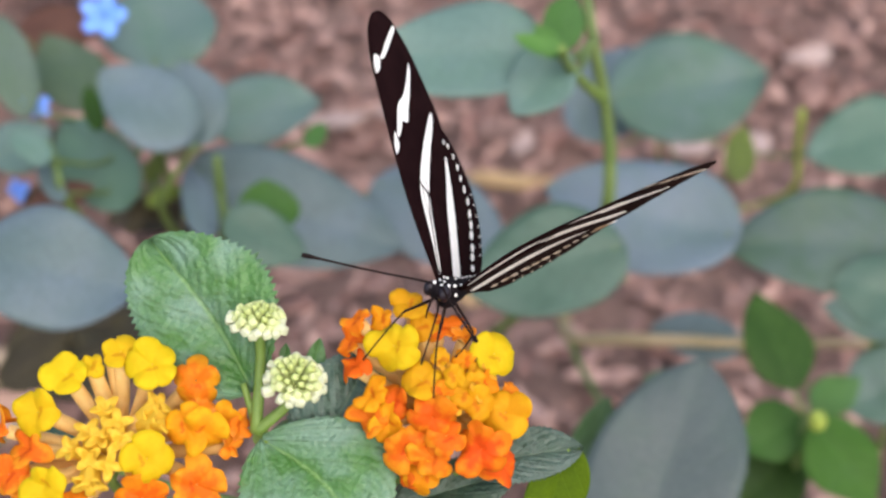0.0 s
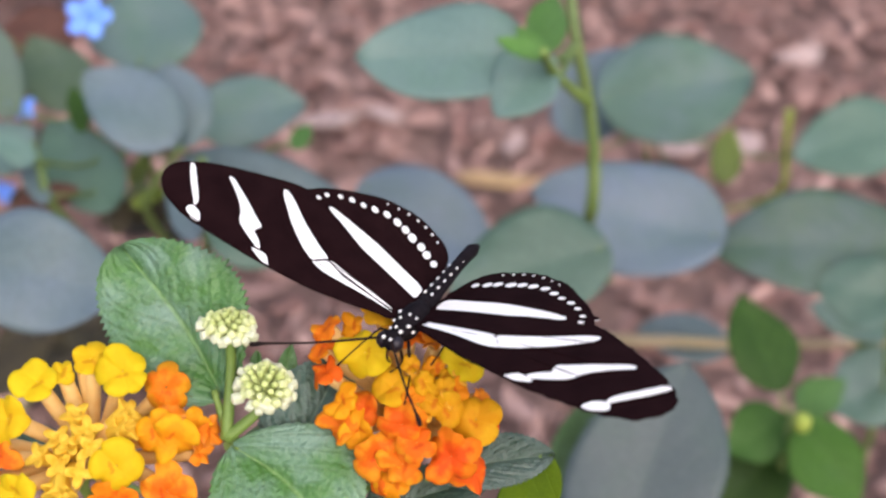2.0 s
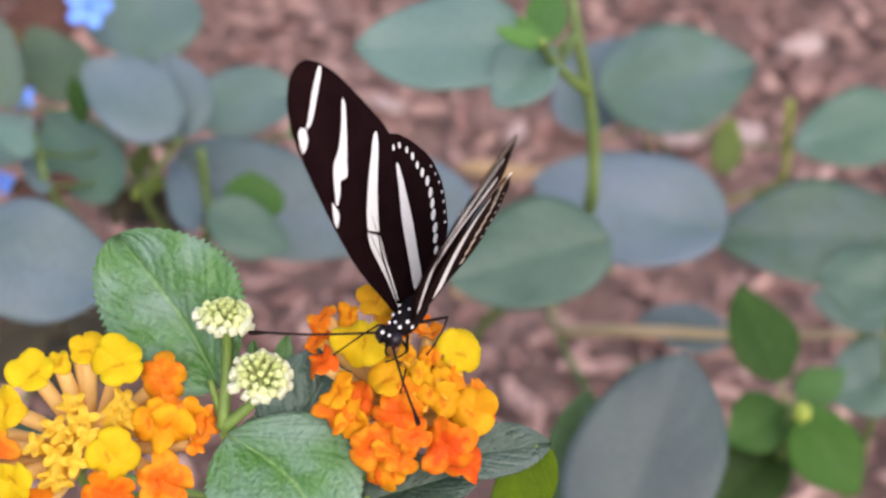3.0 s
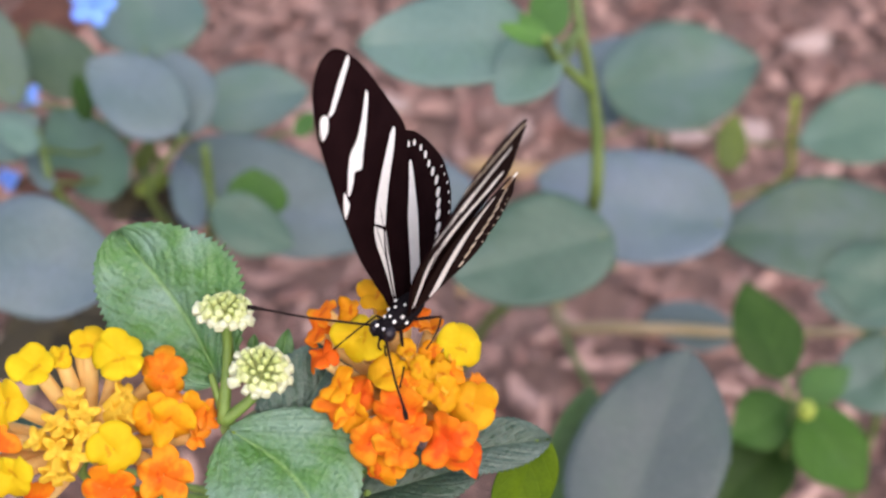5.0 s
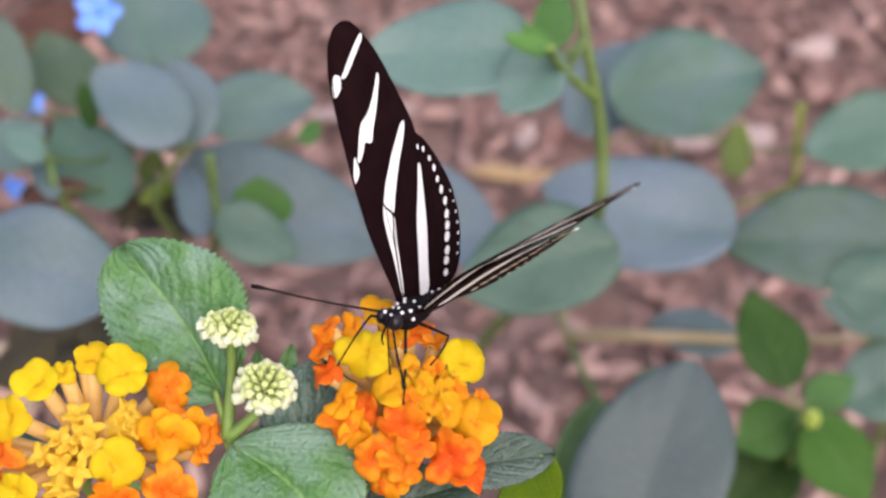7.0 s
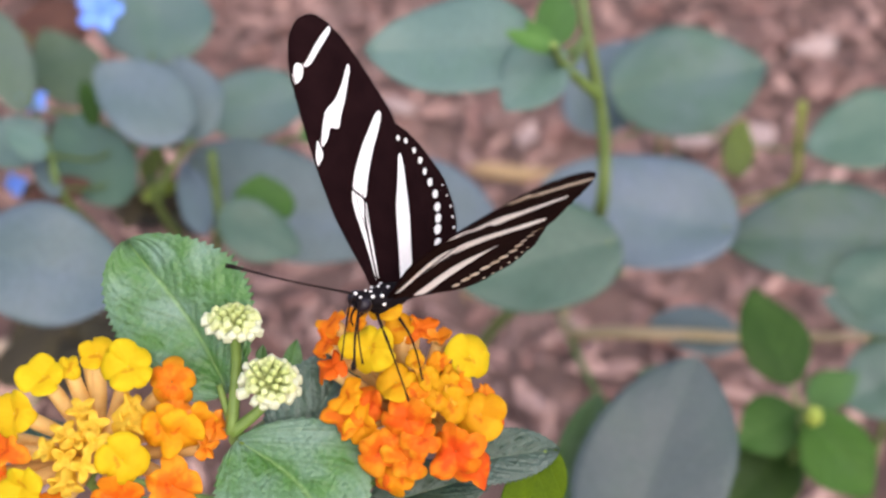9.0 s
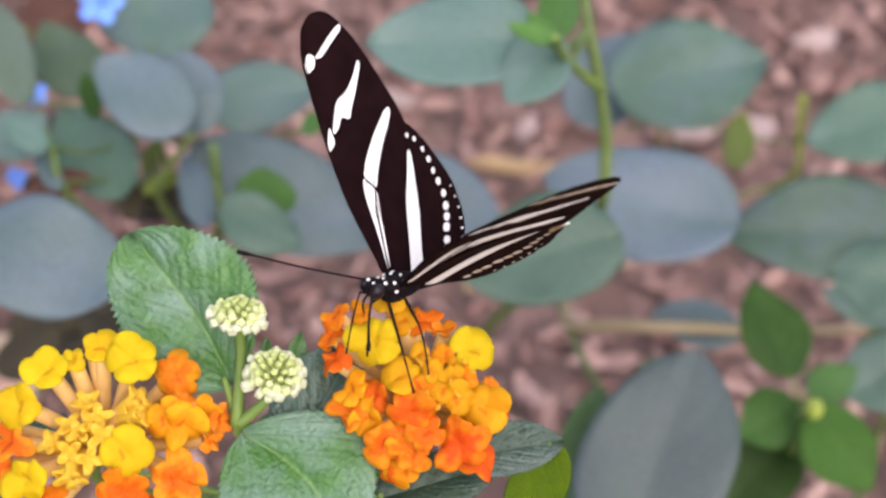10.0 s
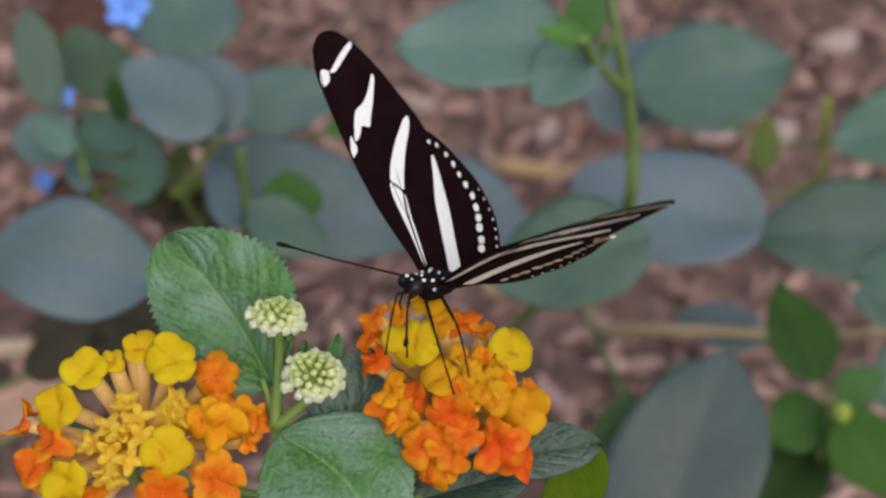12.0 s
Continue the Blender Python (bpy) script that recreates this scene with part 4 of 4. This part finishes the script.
def make_leg(fly, hip, thigh, shin, bend, feet):
    """A thin leg in two pieces; each hangs from its joint down -z."""
    bm = tube(bmesh.new(), [Vector((0, 0, -k * thigh)) * MM for k in (0, 0.5, 1)], [r * MM for r in (0.27, 0.25, 0.18)], 8, 4)
    leg = part("leg", bm, leg_dark, fly, m=Matrix.Translation(Vector(hip) * MM))
    bm = tube(bmesh.new(), [Vector((b, 0, -k * shin)) * MM for k, b in ((0, 0), (0.3, 0.25), (0.7, 0.1), (1, -0.2))], [r * MM for r in (0.17, 0.15, 0.13, 0.12, 0.17)], 8, 4)
    lower = part("shin", bm, leg_dark, leg, m=Matrix.Translation((0, 0, -thigh * MM)))
    return leg, lower, hip, thigh, shin, bend, feet


# seconds; the body's place and turn; how far one wing pair, the other forewing and its hindwing are raised, swept and twisted
FLIGHT = [
    (0.0, pose(0.0015, 0.1538, 0.4851, 32.0, -5.0, 150.4), (57, 1.5, -5.2), (46.0, -2.6, 1.7), (46.0, -2.6, -1.6)),
    (0.5, pose(0.0016, 0.1527, 0.4859, 30.4, -1.8, 149.6), (47, 0.6, -2.7), (34.0, 0.7, 5.0), (34.0, 0.7, 3.0)),
    (1.0, pose(0.0013, 0.1520, 0.4868, 26.9, -1.9, 148.1), (29, -1.8, -1.0), (19.0, 0.8, 5.4), (19.0, 0.8, 5.4)),
    (1.2, pose(0.0004, 0.1540, 0.4850, 24.5, -0.5, 146.4), (22, 2.3, 1.3), (12.0, 7.0, 6.1), (12.0, 7.2, 5.7)),
    (1.5, pose(0.0003, 0.1503, 0.4865, 16.8, -2.1, 149.9), (7, -1.0, 0.2), (-3.0, -2.2, 9.2), (-3.0, -1.7, 8.2)),
    (1.8, pose(-0.0009, 0.1483, 0.4852, -1.3, -0.8, 147.7), (15, 2.3, 1.3), (4.0, -0.6, 7.2), (4.0, 0.2, 5.6)),
    (2.0, pose(-0.0001, 0.1479, 0.4854, -4.2, -0.8, 147.1), (20, 1.9, 0.6), (10.0, 1.8, 6.0), (10.0, 2.8, 4.0)),
    (2.5, pose(0.0002, 0.1467, 0.4857, -8.6, -1.6, 146.2), (44, 1.0, 0.0), (36.1, -1.1, 4.4), (35.6, 1.5, -5.0)),
    (2.7, pose(-0.0003, 0.1469, 0.4857, -8.9, -1.2, 145.1), (67, 0.6, 4.7), (54.7, 2.1, 1.0), (53.2, 3.4, -6.9)),
    (2.8, pose(-0.0003, 0.1464, 0.4857, -8.0, -2.0, 144.7), (71, 0.9, 5.0), (59.9, 2.4, -0.6), (58.1, 3.1, -7.8)),
    (3.0, pose(0.0004, 0.1468, 0.4855, -7.0, -3.4, 147.1), (73, 0.6, 4.1), (68.5, -1.8, -1.8), (67.1, -2.4, -4.4)),
    (5.0, pose(-0.0003, 0.1470, 0.4850, -3.4, -6.0, 145.1), (76, 0.9, 3.4), (70.6, -4.2, 0.0), (68.5, -3.4, -3.1)),
    (5.5, pose(0.0001, 0.1469, 0.4853, -1.3, -3.1, 145.2), (76.1, -0.1, 2.6), (65.6, -4.2, -0.8), (63.4, -3.1, -3.4)),
    (6.0, pose(-0.0001, 0.1469, 0.4852, -2.6, -2.7, 144.4), (76, -0.3, 2.8), (66.5, -3.3, -0.9), (64.5, -2.1, -3.5)),
    (6.5, pose(0.0003, 0.1479, 0.4852, 7.1, -1.5, 141.5), (76, 3.1, 3.0), (58.4, -2.6, -0.8), (56.5, -1.3, -3.6)),
    (7.0, pose(0.0003, 0.1499, 0.4855, 16.4, -0.9, 140.7), (65.6, 2.7, 3.9), (47.5, -3.1, 0.3), (46.0, -1.9, -3.1)),
    (7.2, pose(0.0009, 0.1502, 0.4860, 19.0, -2.2, 140.5), (63, 2.9, 1.9), (43.6, -3.2, 0.9), (42.2, -2.0, -2.9)),
    (8.8, pose(-0.0037, 0.1517, 0.4854, 14.6, -0.9, 133.0), (51, 1.8, 0.4), (43.0, -3.4, 3.7), (43.2, -2.5, -1.8)),
    (9.0, pose(-0.0043, 0.1524, 0.4854, 16.8, -1.8, 130.8), (54, 2.0, -1.1), (51.0, -5.0, 4.8), (51.6, -4.2, -0.8)),
    (9.5, pose(-0.0036, 0.1530, 0.4853, 19.0, -2.2, 130.4), (58, 1.6, -0.2), (55.0, -3.7, 4.2), (55.0, -3.6, -0.9)),
    (10.0, pose(-0.0032, 0.1523, 0.4862, 20.6, -0.2, 131.6), (49, -0.2, -0.7), (45.9, -2.8, 2.5), (45.4, -2.5, -2.1)),
    (10.5, pose(-0.0034, 0.1513, 0.4872, 20.2, 1.2, 132.0), (40.5, -0.9, -0.5), (37.7, -3.6, 2.9), (36.8, -2.3, -2.4)),
    (11.0, pose(-0.0031, 0.1508, 0.4879, 17.2, 2.8, 132.2), (31, -1.3, 2.3), (25.2, -6.0, 6.6), (25.0, -5.0, 3.0)),
    (11.5, pose(-0.0031, 0.1511, 0.4876, 21.3, 1.3, 131.2), (29, 0.8, -1.1), (29.0, -0.8, 0.3), (29.0, -0.8, -1.2)),
    (12.0, pose(-0.0033, 0.1518, 0.4872, 22.9, -1.6, 130.3), (37, 1.4, -2.8), (43.0, -2.6, 0.4), (43.0, -2.6, -1.1)),
]


def wing_pose(side, raised, swept, twisted):
    return Matrix.Translation((side * 1.5 * MM, 0, 0)) @ pose(0, 0, 0, 0, -side * raised, 0) @ pose(0, 0, 0, 0, 0, side * swept) @ pose(0, 0, 0, twisted, 0, 0)


def motions():
    walk(butterfly, [(t, m) for t, m, _, _, _ in FLIGHT])
    for wing, side, fore in butterfly_wings:
        walk(wing, [(t, wing_pose(side, *(a if side > 0 else b if fore else c))) for t, _, a, b, c in FLIGHT])
    for leg, lower, hip, thigh, shin, bend, feet in butterfly_legs:
        upper_rows, lower_rows = [], []
        for t, m, _, _, _ in FLIGHT:
            foot = feet[0 if t < 1.6 else 1 if t < 8 else 2]
            reach = (m.inverted() @ Vector(foot)) / MM - Vector(hip)
            far = min(max(reach.length, abs(shin - thigh) + 0.2), thigh + shin - 0.2)
            reach.normalize()
            out = Vector(bend)
            out = (out - reach * out.dot(reach)).normalized()
            at_hip = math.acos((thigh ** 2 + far ** 2 - shin ** 2) / (2 * thigh * far))
            at_knee = math.pi - math.acos((thigh ** 2 + shin ** 2 - far ** 2) / (2 * thigh * shin))
            z = -(reach * math.cos(at_hip) + out * math.sin(at_hip))
            x = out * math.cos(at_hip) - reach * math.sin(at_hip)
            turn = Matrix((x, z.cross(x), z)).transposed().to_4x4()
            upper_rows.append((t, Matrix.Translation(Vector(hip) * MM) @ turn))
            lower_rows.append((t, pose(0, 0, -thigh * MM, 0, math.degrees(at_knee), 0)))
        walk(leg, upper_rows)
        walk(lower, lower_rows)
    walk(left_feeler, [(t, pose(*(FEELER_BASE * MM), 0, b, a)) for t, a, b in ((0.0, 0, 0.8), (1.0, 1, 0.8), (1.5, 2, 0.5), (2.0, 8, -0.6), (2.5, 10, -1), (3.2, 4, -1), (5.5, 0, -1), (6.5, 6, -2.5), (7.0, 11, -5.5), (7.2, 12, -5.5), (9.0, 17, -2), (10.5, 17, -1), (11.0, 17, -6), (11.5, 17, -5), (12.0, 16, 0.4))])


# ---- the place ----
make_ground()
make_mulch()
make_chip(0.054, 0.945, 0.085, 0.022, -20, straw_tan, "dry straw-coloured strip of bark lying on the mulch")
make_chip(0.073, 1.006, 0.035, 0.024, 70, chip_pale, "pale whitish wood chip on the mulch")
make_chip(0.235, 1.016, 0.06, 0.04, 10, chip_pale, "pale whitish wood chip on the mulch")
make_chip(-0.108, 1.053, 0.08, 0.03, -8, chip_pale, "pale whitish wood chip on the mulch")
make_chip(0.229, 0.998, 0.05, 0.03, 30, chip_pale, "pale whitish wood chip on the mulch")
make_chip(0.291, 1.006, 0.04, 0.03, 80, chip_pale, "pale whitish wood chip on the mulch")
make_chip(0.125, 0.631, 0.03, 0.02, 20, chip_pale, "pale whitish wood chip on the mulch")
make_chip(-0.048, 1.059, 0.05, 0.02, -30, chip_pale, "pale whitish wood chip on the mulch")
make_chip(0.380, 1.184, 0.06, 0.03, 10, chip_pale, "pale whitish wood chip on the mulch")
make_dead_leaf((-0.30, 0.66, 0.05), (-0.20, 0.72, 0.05), 0.06)
make_dead_leaf((-0.20, 0.64, 0.05), (-0.27, 0.74, 0.05), 0.05)
# this dark leaf is added in place of plain shade between the plants
make_dead_leaf((-0.275, 0.855, 0.03), (-0.205, 0.900, 0.03), 0.045)
make_dead_leaf((-0.36, 0.92, 0.05), (-0.29, 0.97, 0.05), 0.05)
make_dead_leaf((-0.47, 1.30, 0.05), (-0.36, 1.36, 0.06), 0.09)
make_chip(-0.308, 0.625, 0.075, 0.050, 35, bark_tan, "broad smooth pinkish-tan piece of bark on the mulch")
make_chip(0.024, 0.774, 0.03, 0.022, 40, straw_tan, "dry straw-coloured chip lying on the mulch")
make_twig([(-0.36, 0.682, 0.02), (-0.30, 0.690, 0.024), (-0.24, 0.695, 0.02), (-0.15, 0.72, 0.02)], 0.008, "thin dry brown twig lying across the mulch")

tall, tall_home = make_plant("leafy_plant", "tall green stem with broad dull-green leaves above the mulch", [(0.0, 0.64, 0.0), (0.0213, 0.5099, 0.1786), (0.0430, 0.4619, 0.2489), (0.0560, 0.4089, 0.3120), (0.0577, 0.3716, 0.3543), (0.0574, 0.3710, 0.3792), (0.0543, 0.3735, 0.3997), (0.0492, 0.3765, 0.4210), (0.0461, 0.3895, 0.4391)], 0.0024, [
    (0.0331, 0.3495, 0.4298, -0.0213, 0.3441, 0.4328, 0.0343, 0.1, -0.55, 0.83),
    (0.0366, 0.3491, 0.4318, 0.0211, 0.3294, 0.4197, 0.0205, 0.05, -0.55, 0.83),
    (0.0351, 0.3268, 0.4402, 0.0208, 0.3290, 0.4451, 0.0065, 0.2, -0.55, 0.83),
    (0.0341, 0.3272, 0.4403, 0.0266, 0.3345, 0.4461, 0.0054, 0.1, -0.55, 0.83),
    (0.0343, 0.3433, 0.4332, 0.0401, 0.3613, 0.4444, 0.0129, 0.1, -0.55, 0.83),
], leaf_soft, {2: leaf_fresh, 3: leaf_fresh, 4: leaf_mid})
part("side_branch", tube(bmesh.new(), [tall_home @ Vector(p) for p in ((0.0543, 0.3733, 0.3994), (0.0445, 0.3573, 0.4149), (0.0367, 0.3354, 0.4325), (0.0336, 0.3216, 0.4441))], [0.0018, 0.0015, 0.0012], 8, 6), stem_green, tall, "bright green side branch")
round_plant, round_home = make_plant("leafy_plant", "low plant with a large round dull-green leaf", [(0.165, 0.87, 0.0), (0.1366, 0.6794, 0.1740), (0.1137, 0.5798, 0.2752)], 0.002, [
    (0.0808, 0.5355, 0.3136, 0.1568, 0.5412, 0.3277, 0.0600, -0.1, -0.55, 0.83),
    (0.0679, 0.5395, 0.2899, 0.0977, 0.5881, 0.3185, 0.0399, 0.1, -0.55, 0.83),
    (0.1315, 0.4795, 0.3014, 0.1408, 0.5068, 0.3162, 0.0153, 0.3, -0.55, 0.83),
    (0.2336, 0.5333, 0.3019, 0.1741, 0.5144, 0.2965, 0.0412, 0.1, -0.55, 0.83),
], leaf_far, {1: leaf_grey, 2: leaf_olive, 3: leaf_soft})
part("thin_shoot", tube(bmesh.new(), [round_home @ Vector(p) for p in ((0.1842, 0.5666, 0.2909), (0.1849, 0.5642, 0.2705), (0.1892, 0.5759, 0.2354), (0.1758, 0.6281, 0.1882))], [0.0022, 0.0018, 0.0014], 8, 6), shoot_yellow, round_plant, "thin yellow-green shoot")
broad, broad_home = make_plant("leafy_plant", "low plant with two overlapping broad leaves", [(0.085, 0.82, 0.0), (0.0728, 0.5667, 0.1889), (0.0782, 0.4334, 0.2947)], 0.002, [
    (0.1183, 0.4095, 0.3198, 0.0416, 0.4290, 0.3327, 0.0508, 0.0, -0.55, 0.83),
    (0.0631, 0.3539, 0.3544, 0.0078, 0.3366, 0.3496, 0.0395, 0.1, -0.55, 0.83),
], leaf_far, {0: leaf_grey})
part("side_branch", tube(bmesh.new(), [broad_home @ Vector(p) for p in ((0.0728, 0.5667, 0.1889), (0.0628, 0.4992, 0.1979), (0.0877, 0.4665, 0.2208), (0.1156, 0.4582, 0.2263), (0.1473, 0.4654, 0.2190), (0.2313, 0.4655, 0.2189))], [0.004, 0.0032, 0.003, 0.0026, 0.0022], 8, 6), twig_green, broad, "bare tan side branch")
part("side_branch", tube(bmesh.new(), [broad_home @ Vector(p) for p in ((0.0635, 0.4967, 0.1978), (0.0687, 0.4557, 0.2059), (0.0772, 0.4040, 0.2196))], [0.002, 0.0018, 0.0016], 8, 6), stem_far, broad)
make_plant("leafy_plant", "plant with broad leaves spreading over the mulch", [(0.21, 0.46, 0.0), (0.208, 0.44, 0.12), (0.205, 0.425, 0.22)], 0.002, [
    (0.1991, 0.4134, 0.3143, 0.1125, 0.4106, 0.3177, 0.0463, 0.05, -0.55, 0.83),
    (0.1845, 0.3883, 0.3050, 0.1533, 0.3968, 0.3069, 0.0309, -0.1, -0.55, 0.83),
    (0.2114, 0.4400, 0.2512, 0.1706, 0.4444, 0.2591, 0.0234, 0.1, -0.55, 0.83),
    (0.1428, 0.4631, 0.2191, 0.1002, 0.4718, 0.2249, 0.0244, 0.0, -0.55, 0.83),
    (0.2145, 0.4249, 0.2393, 0.1749, 0.4069, 0.2321, 0.0363, 0.1, -0.55, 0.83),
    (0.2091, 0.4500, 0.2307, 0.1981, 0.4500, 0.2256, 0.0125, 0.1, -0.55, 0.83),
], leaf_far, {0: leaf_patch, 1: leaf_far, 3: leaf_silver, 5: leaf_olive})
young, young_home = make_plant("leafy_plant", "young plant with a star of pointed green leaves", [(0.15, 0.39, 0.0), (0.146, 0.375, 0.15), (0.1396, 0.3566, 0.2733)], 0.002, [
    (0.1335, 0.3573, 0.2845, 0.1225, 0.3890, 0.3085, 0.0290, 0.2, -0.55, 0.83),
    (0.1412, 0.3645, 0.2652, 0.1163, 0.3547, 0.2557, 0.0250, -0.1, -0.55, 0.83),
    (0.1421, 0.3577, 0.2693, 0.1668, 0.3345, 0.2480, 0.0321, 0.2, -0.55, 0.83),
    (0.1461, 0.3703, 0.2622, 0.1686, 0.3819, 0.2699, 0.0164, 0.0, -0.55, 0.83),
    (0.1440, 0.3682, 0.2456, 0.1100, 0.3418, 0.2281, 0.0340, 0.0, -0.55, 0.83),
], leaf_green, {1: leaf_mid, 3: leaf_mid, 2: leaf_moss, 4: leaf_green_shaded}, 0.8)
bud_bm = bmesh.new()
for k in range(5):
    blob(bud_bm, pose(0.0016 * math.cos(1.26 * k), 0.0016 * math.sin(1.26 * k), 0, 20, 0, 72 * k) @ Matrix.Diagonal((0.0016, 0.0022, 0.0036, 1)), 10, 8)
part("shoot_tip", bud_bm, shoot_yellow, young, "pale yellow-green shoot tip", young_home @ Matrix.Translation((0.1418, 0.3505, 0.2750)))
make_plant("leafy_plant", "plant with one large grey-green leaf and a narrow dark one", [(0.06, 0.30, 0.0), (0.055, 0.26, 0.2), (0.053, 0.235, 0.31)], 0.002, [
    (0.0495, 0.2214, 0.3411, 0.0745, 0.2694, 0.3751, 0.0410, -0.05, -0.55, 0.83),
    (0.0322, 0.2451, 0.3265, 0.0490, 0.2708, 0.3576, 0.0153, 0.3, -0.8, 0.5),
    (0.0929, 0.3036, 0.3232, 0.0662, 0.3131, 0.3295, 0.0185, 0.0, -0.55, 0.83),
], leaf_dull, {1: leaf_green, 2: leaf_sage}, blunt=0.46)
make_plant("leafy_plant", "plant with a large smooth grey-green leaf", [(-0.23, 0.42, 0.0), (-0.20, 0.36, 0.2), (-0.165, 0.315, 0.365)], 0.002, [
    (-0.1376, 0.2957, 0.3919, -0.0863, 0.2871, 0.3862, 0.0363, 0.0, -0.55, 0.83),
    (-0.1473, 0.3150, 0.3241, -0.1284, 0.3286, 0.3332, 0.0165, 0.0, -0.55, 0.83),
    (-0.1576, 0.3747, 0.2702, -0.1186, 0.3883, 0.2792, 0.0205, 0.0, -0.55, 0.83),
], leaf_grey, {1: leaf_brown, 2: leaf_brown})
make_plant("leafy_plant", "plant with long blue-green leaves on a bright green stem", [(-0.20, 0.75, 0.0), (-0.1129, 0.4823, 0.2435), (-0.0824, 0.3879, 0.3346), (-0.0799, 0.3797, 0.3575), (-0.0796, 0.3794, 0.3742)], 0.002, [
    (-0.0969, 0.4084, 0.3531, -0.0147, 0.3814, 0.3353, 0.0427, 0.0, -0.55, 0.83),
    (-0.0280, 0.4312, 0.3326, 0.0264, 0.4026, 0.3137, 0.0406, 0.0, -0.55, 0.83),
    (-0.0748, 0.3606, 0.3628, -0.0470, 0.3495, 0.3521, 0.0212, 0.1, -0.55, 0.83),
    (-0.0607, 0.3624, 0.3533, -0.0630, 0.3798, 0.3651, 0.0221, 0.1, -0.55, 0.83),
    (-0.0832, 0.3728, 0.3437, -0.0972, 0.4018, 0.3579, 0.0133, -0.3, -0.55, 0.83),
], leaf_grey, {2: leaf_far, 3: leaf_moss})
flowering, flowering_home = make_plant("flowering_plant", "leafy plant with small sky-blue flowers", [(-0.21, 0.80, 0.0), (-0.1375, 0.5379, 0.2352), (-0.1170, 0.4483, 0.3331), (-0.125, 0.45, 0.37)], 0.002, [
    (-0.0892, 0.3896, 0.3765, -0.1256, 0.4092, 0.3935, 0.0300, 0.05, -0.6, 0.8),
    (-0.0906, 0.3972, 0.3679, -0.0981, 0.4250, 0.3897, 0.0308, 0.1, -0.6, 0.8),
    (-0.0939, 0.4390, 0.3569, -0.0492, 0.4464, 0.3618, 0.0319, 0.0, -0.55, 0.83),
    (-0.1178, 0.3955, 0.3428, -0.1503, 0.4304, 0.3630, 0.0278, -0.1, -0.55, 0.83),
    (-0.1652, 0.3930, 0.3637, -0.1458, 0.4055, 0.3719, 0.0237, 0.0, -0.55, 0.83),
    (-0.1365, 0.4377, 0.3627, -0.1628, 0.4655, 0.3811, 0.0269, 0.0, -0.55, 0.83),
    (-0.1186, 0.4633, 0.3670, -0.1165, 0.4997, 0.3909, 0.0486, 0.1, -0.55, 0.83),
    (-0.1574, 0.4170, 0.3691, -0.1735, 0.4527, 0.3967, 0.0177, 0.2, -0.55, 0.83),
    (-0.1518, 0.3867, 0.3493, -0.1298, 0.3933, 0.3537, 0.0122, 0.0, -0.55, 0.83),
    # two small brown leaves added where the gap is dark only from shade
    (-0.1161, 0.4084, 0.3307, -0.0997, 0.4129, 0.3336, 0.0108, 0.0, -0.55, 0.83),
    (-0.1192, 0.3925, 0.3328, -0.1154, 0.4059, 0.3407, 0.0076, 0.2, -0.55, 0.83),
    (-0.1822, 0.4846, 0.3695, -0.1462, 0.4927, 0.3748, 0.0267, 0.0, -0.55, 0.83),
    (-0.1122, 0.3970, 0.3426, -0.0993, 0.4051, 0.3464, 0.0070, 0.1, -0.55, 0.83),
    (-0.1383, 0.3766, 0.3731, -0.1522, 0.3858, 0.3808, 0.0104, 0.1, -0.55, 0.83),
    (-0.1343, 0.3712, 0.3606, -0.1457, 0.3861, 0.3690, 0.0079, -0.1, -0.55, 0.83),
    (-0.0531, 0.4226, 0.3530, -0.0466, 0.4329, 0.3582, 0.0080, 0.2, -0.55, 0.83),
    (-0.1285, 0.4076, 0.3684, -0.1353, 0.4248, 0.3798, 0.0079, 0.0, -0.55, 0.83),
    (-0.1176, 0.4220, 0.3357, -0.1136, 0.4348, 0.3437, 0.0068, 0.1, -0.55, 0.83),
    # near-black and brown blades added as the shade deep in the same gap
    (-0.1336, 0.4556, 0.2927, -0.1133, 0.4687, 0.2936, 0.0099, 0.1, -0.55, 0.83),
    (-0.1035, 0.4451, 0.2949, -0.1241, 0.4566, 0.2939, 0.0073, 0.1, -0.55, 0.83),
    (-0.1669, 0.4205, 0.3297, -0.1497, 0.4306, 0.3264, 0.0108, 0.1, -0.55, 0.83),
], leaf_far, {0: leaf_silver, 1: leaf_silver, 3: leaf_soft, 5: leaf_sage, 7: leaf_sage, 8: leaf_rust, 9: leaf_brown, 10: leaf_brown, 11: leaf_rust, 12: leaf_olive, 13: leaf_soft, 14: leaf_grey, 15: leaf_mid, 16: leaf_green, 17: leaf_olive, 18: leaf_gap_shade, 19: leaf_brown, 20: leaf_brown})
for stalk in (((-0.1043, 0.4112, 0.3159), (-0.1058, 0.3953, 0.3450), (-0.0888, 0.3904, 0.3724)), ((-0.1314, 0.4086, 0.3122), (-0.1350, 0.3784, 0.3559), (-0.1401, 0.3879, 0.3691), (-0.1681, 0.4561, 0.3527))):
    part("flower_stalk", tube(bmesh.new(), [flowering_home @ Vector(p) for p in stalk], [0.0018, 0.0015, 0.001], 8, 6), stem_far, flowering)
for place, size, turn in (((-0.1362, 0.4640, 0.3890), 0.0095, 10), ((-0.1560, 0.4250, 0.3700), 0.0056, 52), ((-0.1694, 0.4227, 0.3321), 0.0055, 70)):
    blue_flower(flowering, flowering_home, place, size, turn)

make_lantana()
butterfly, butterfly_wings, butterfly_legs, left_feeler = make_butterfly()
motions()
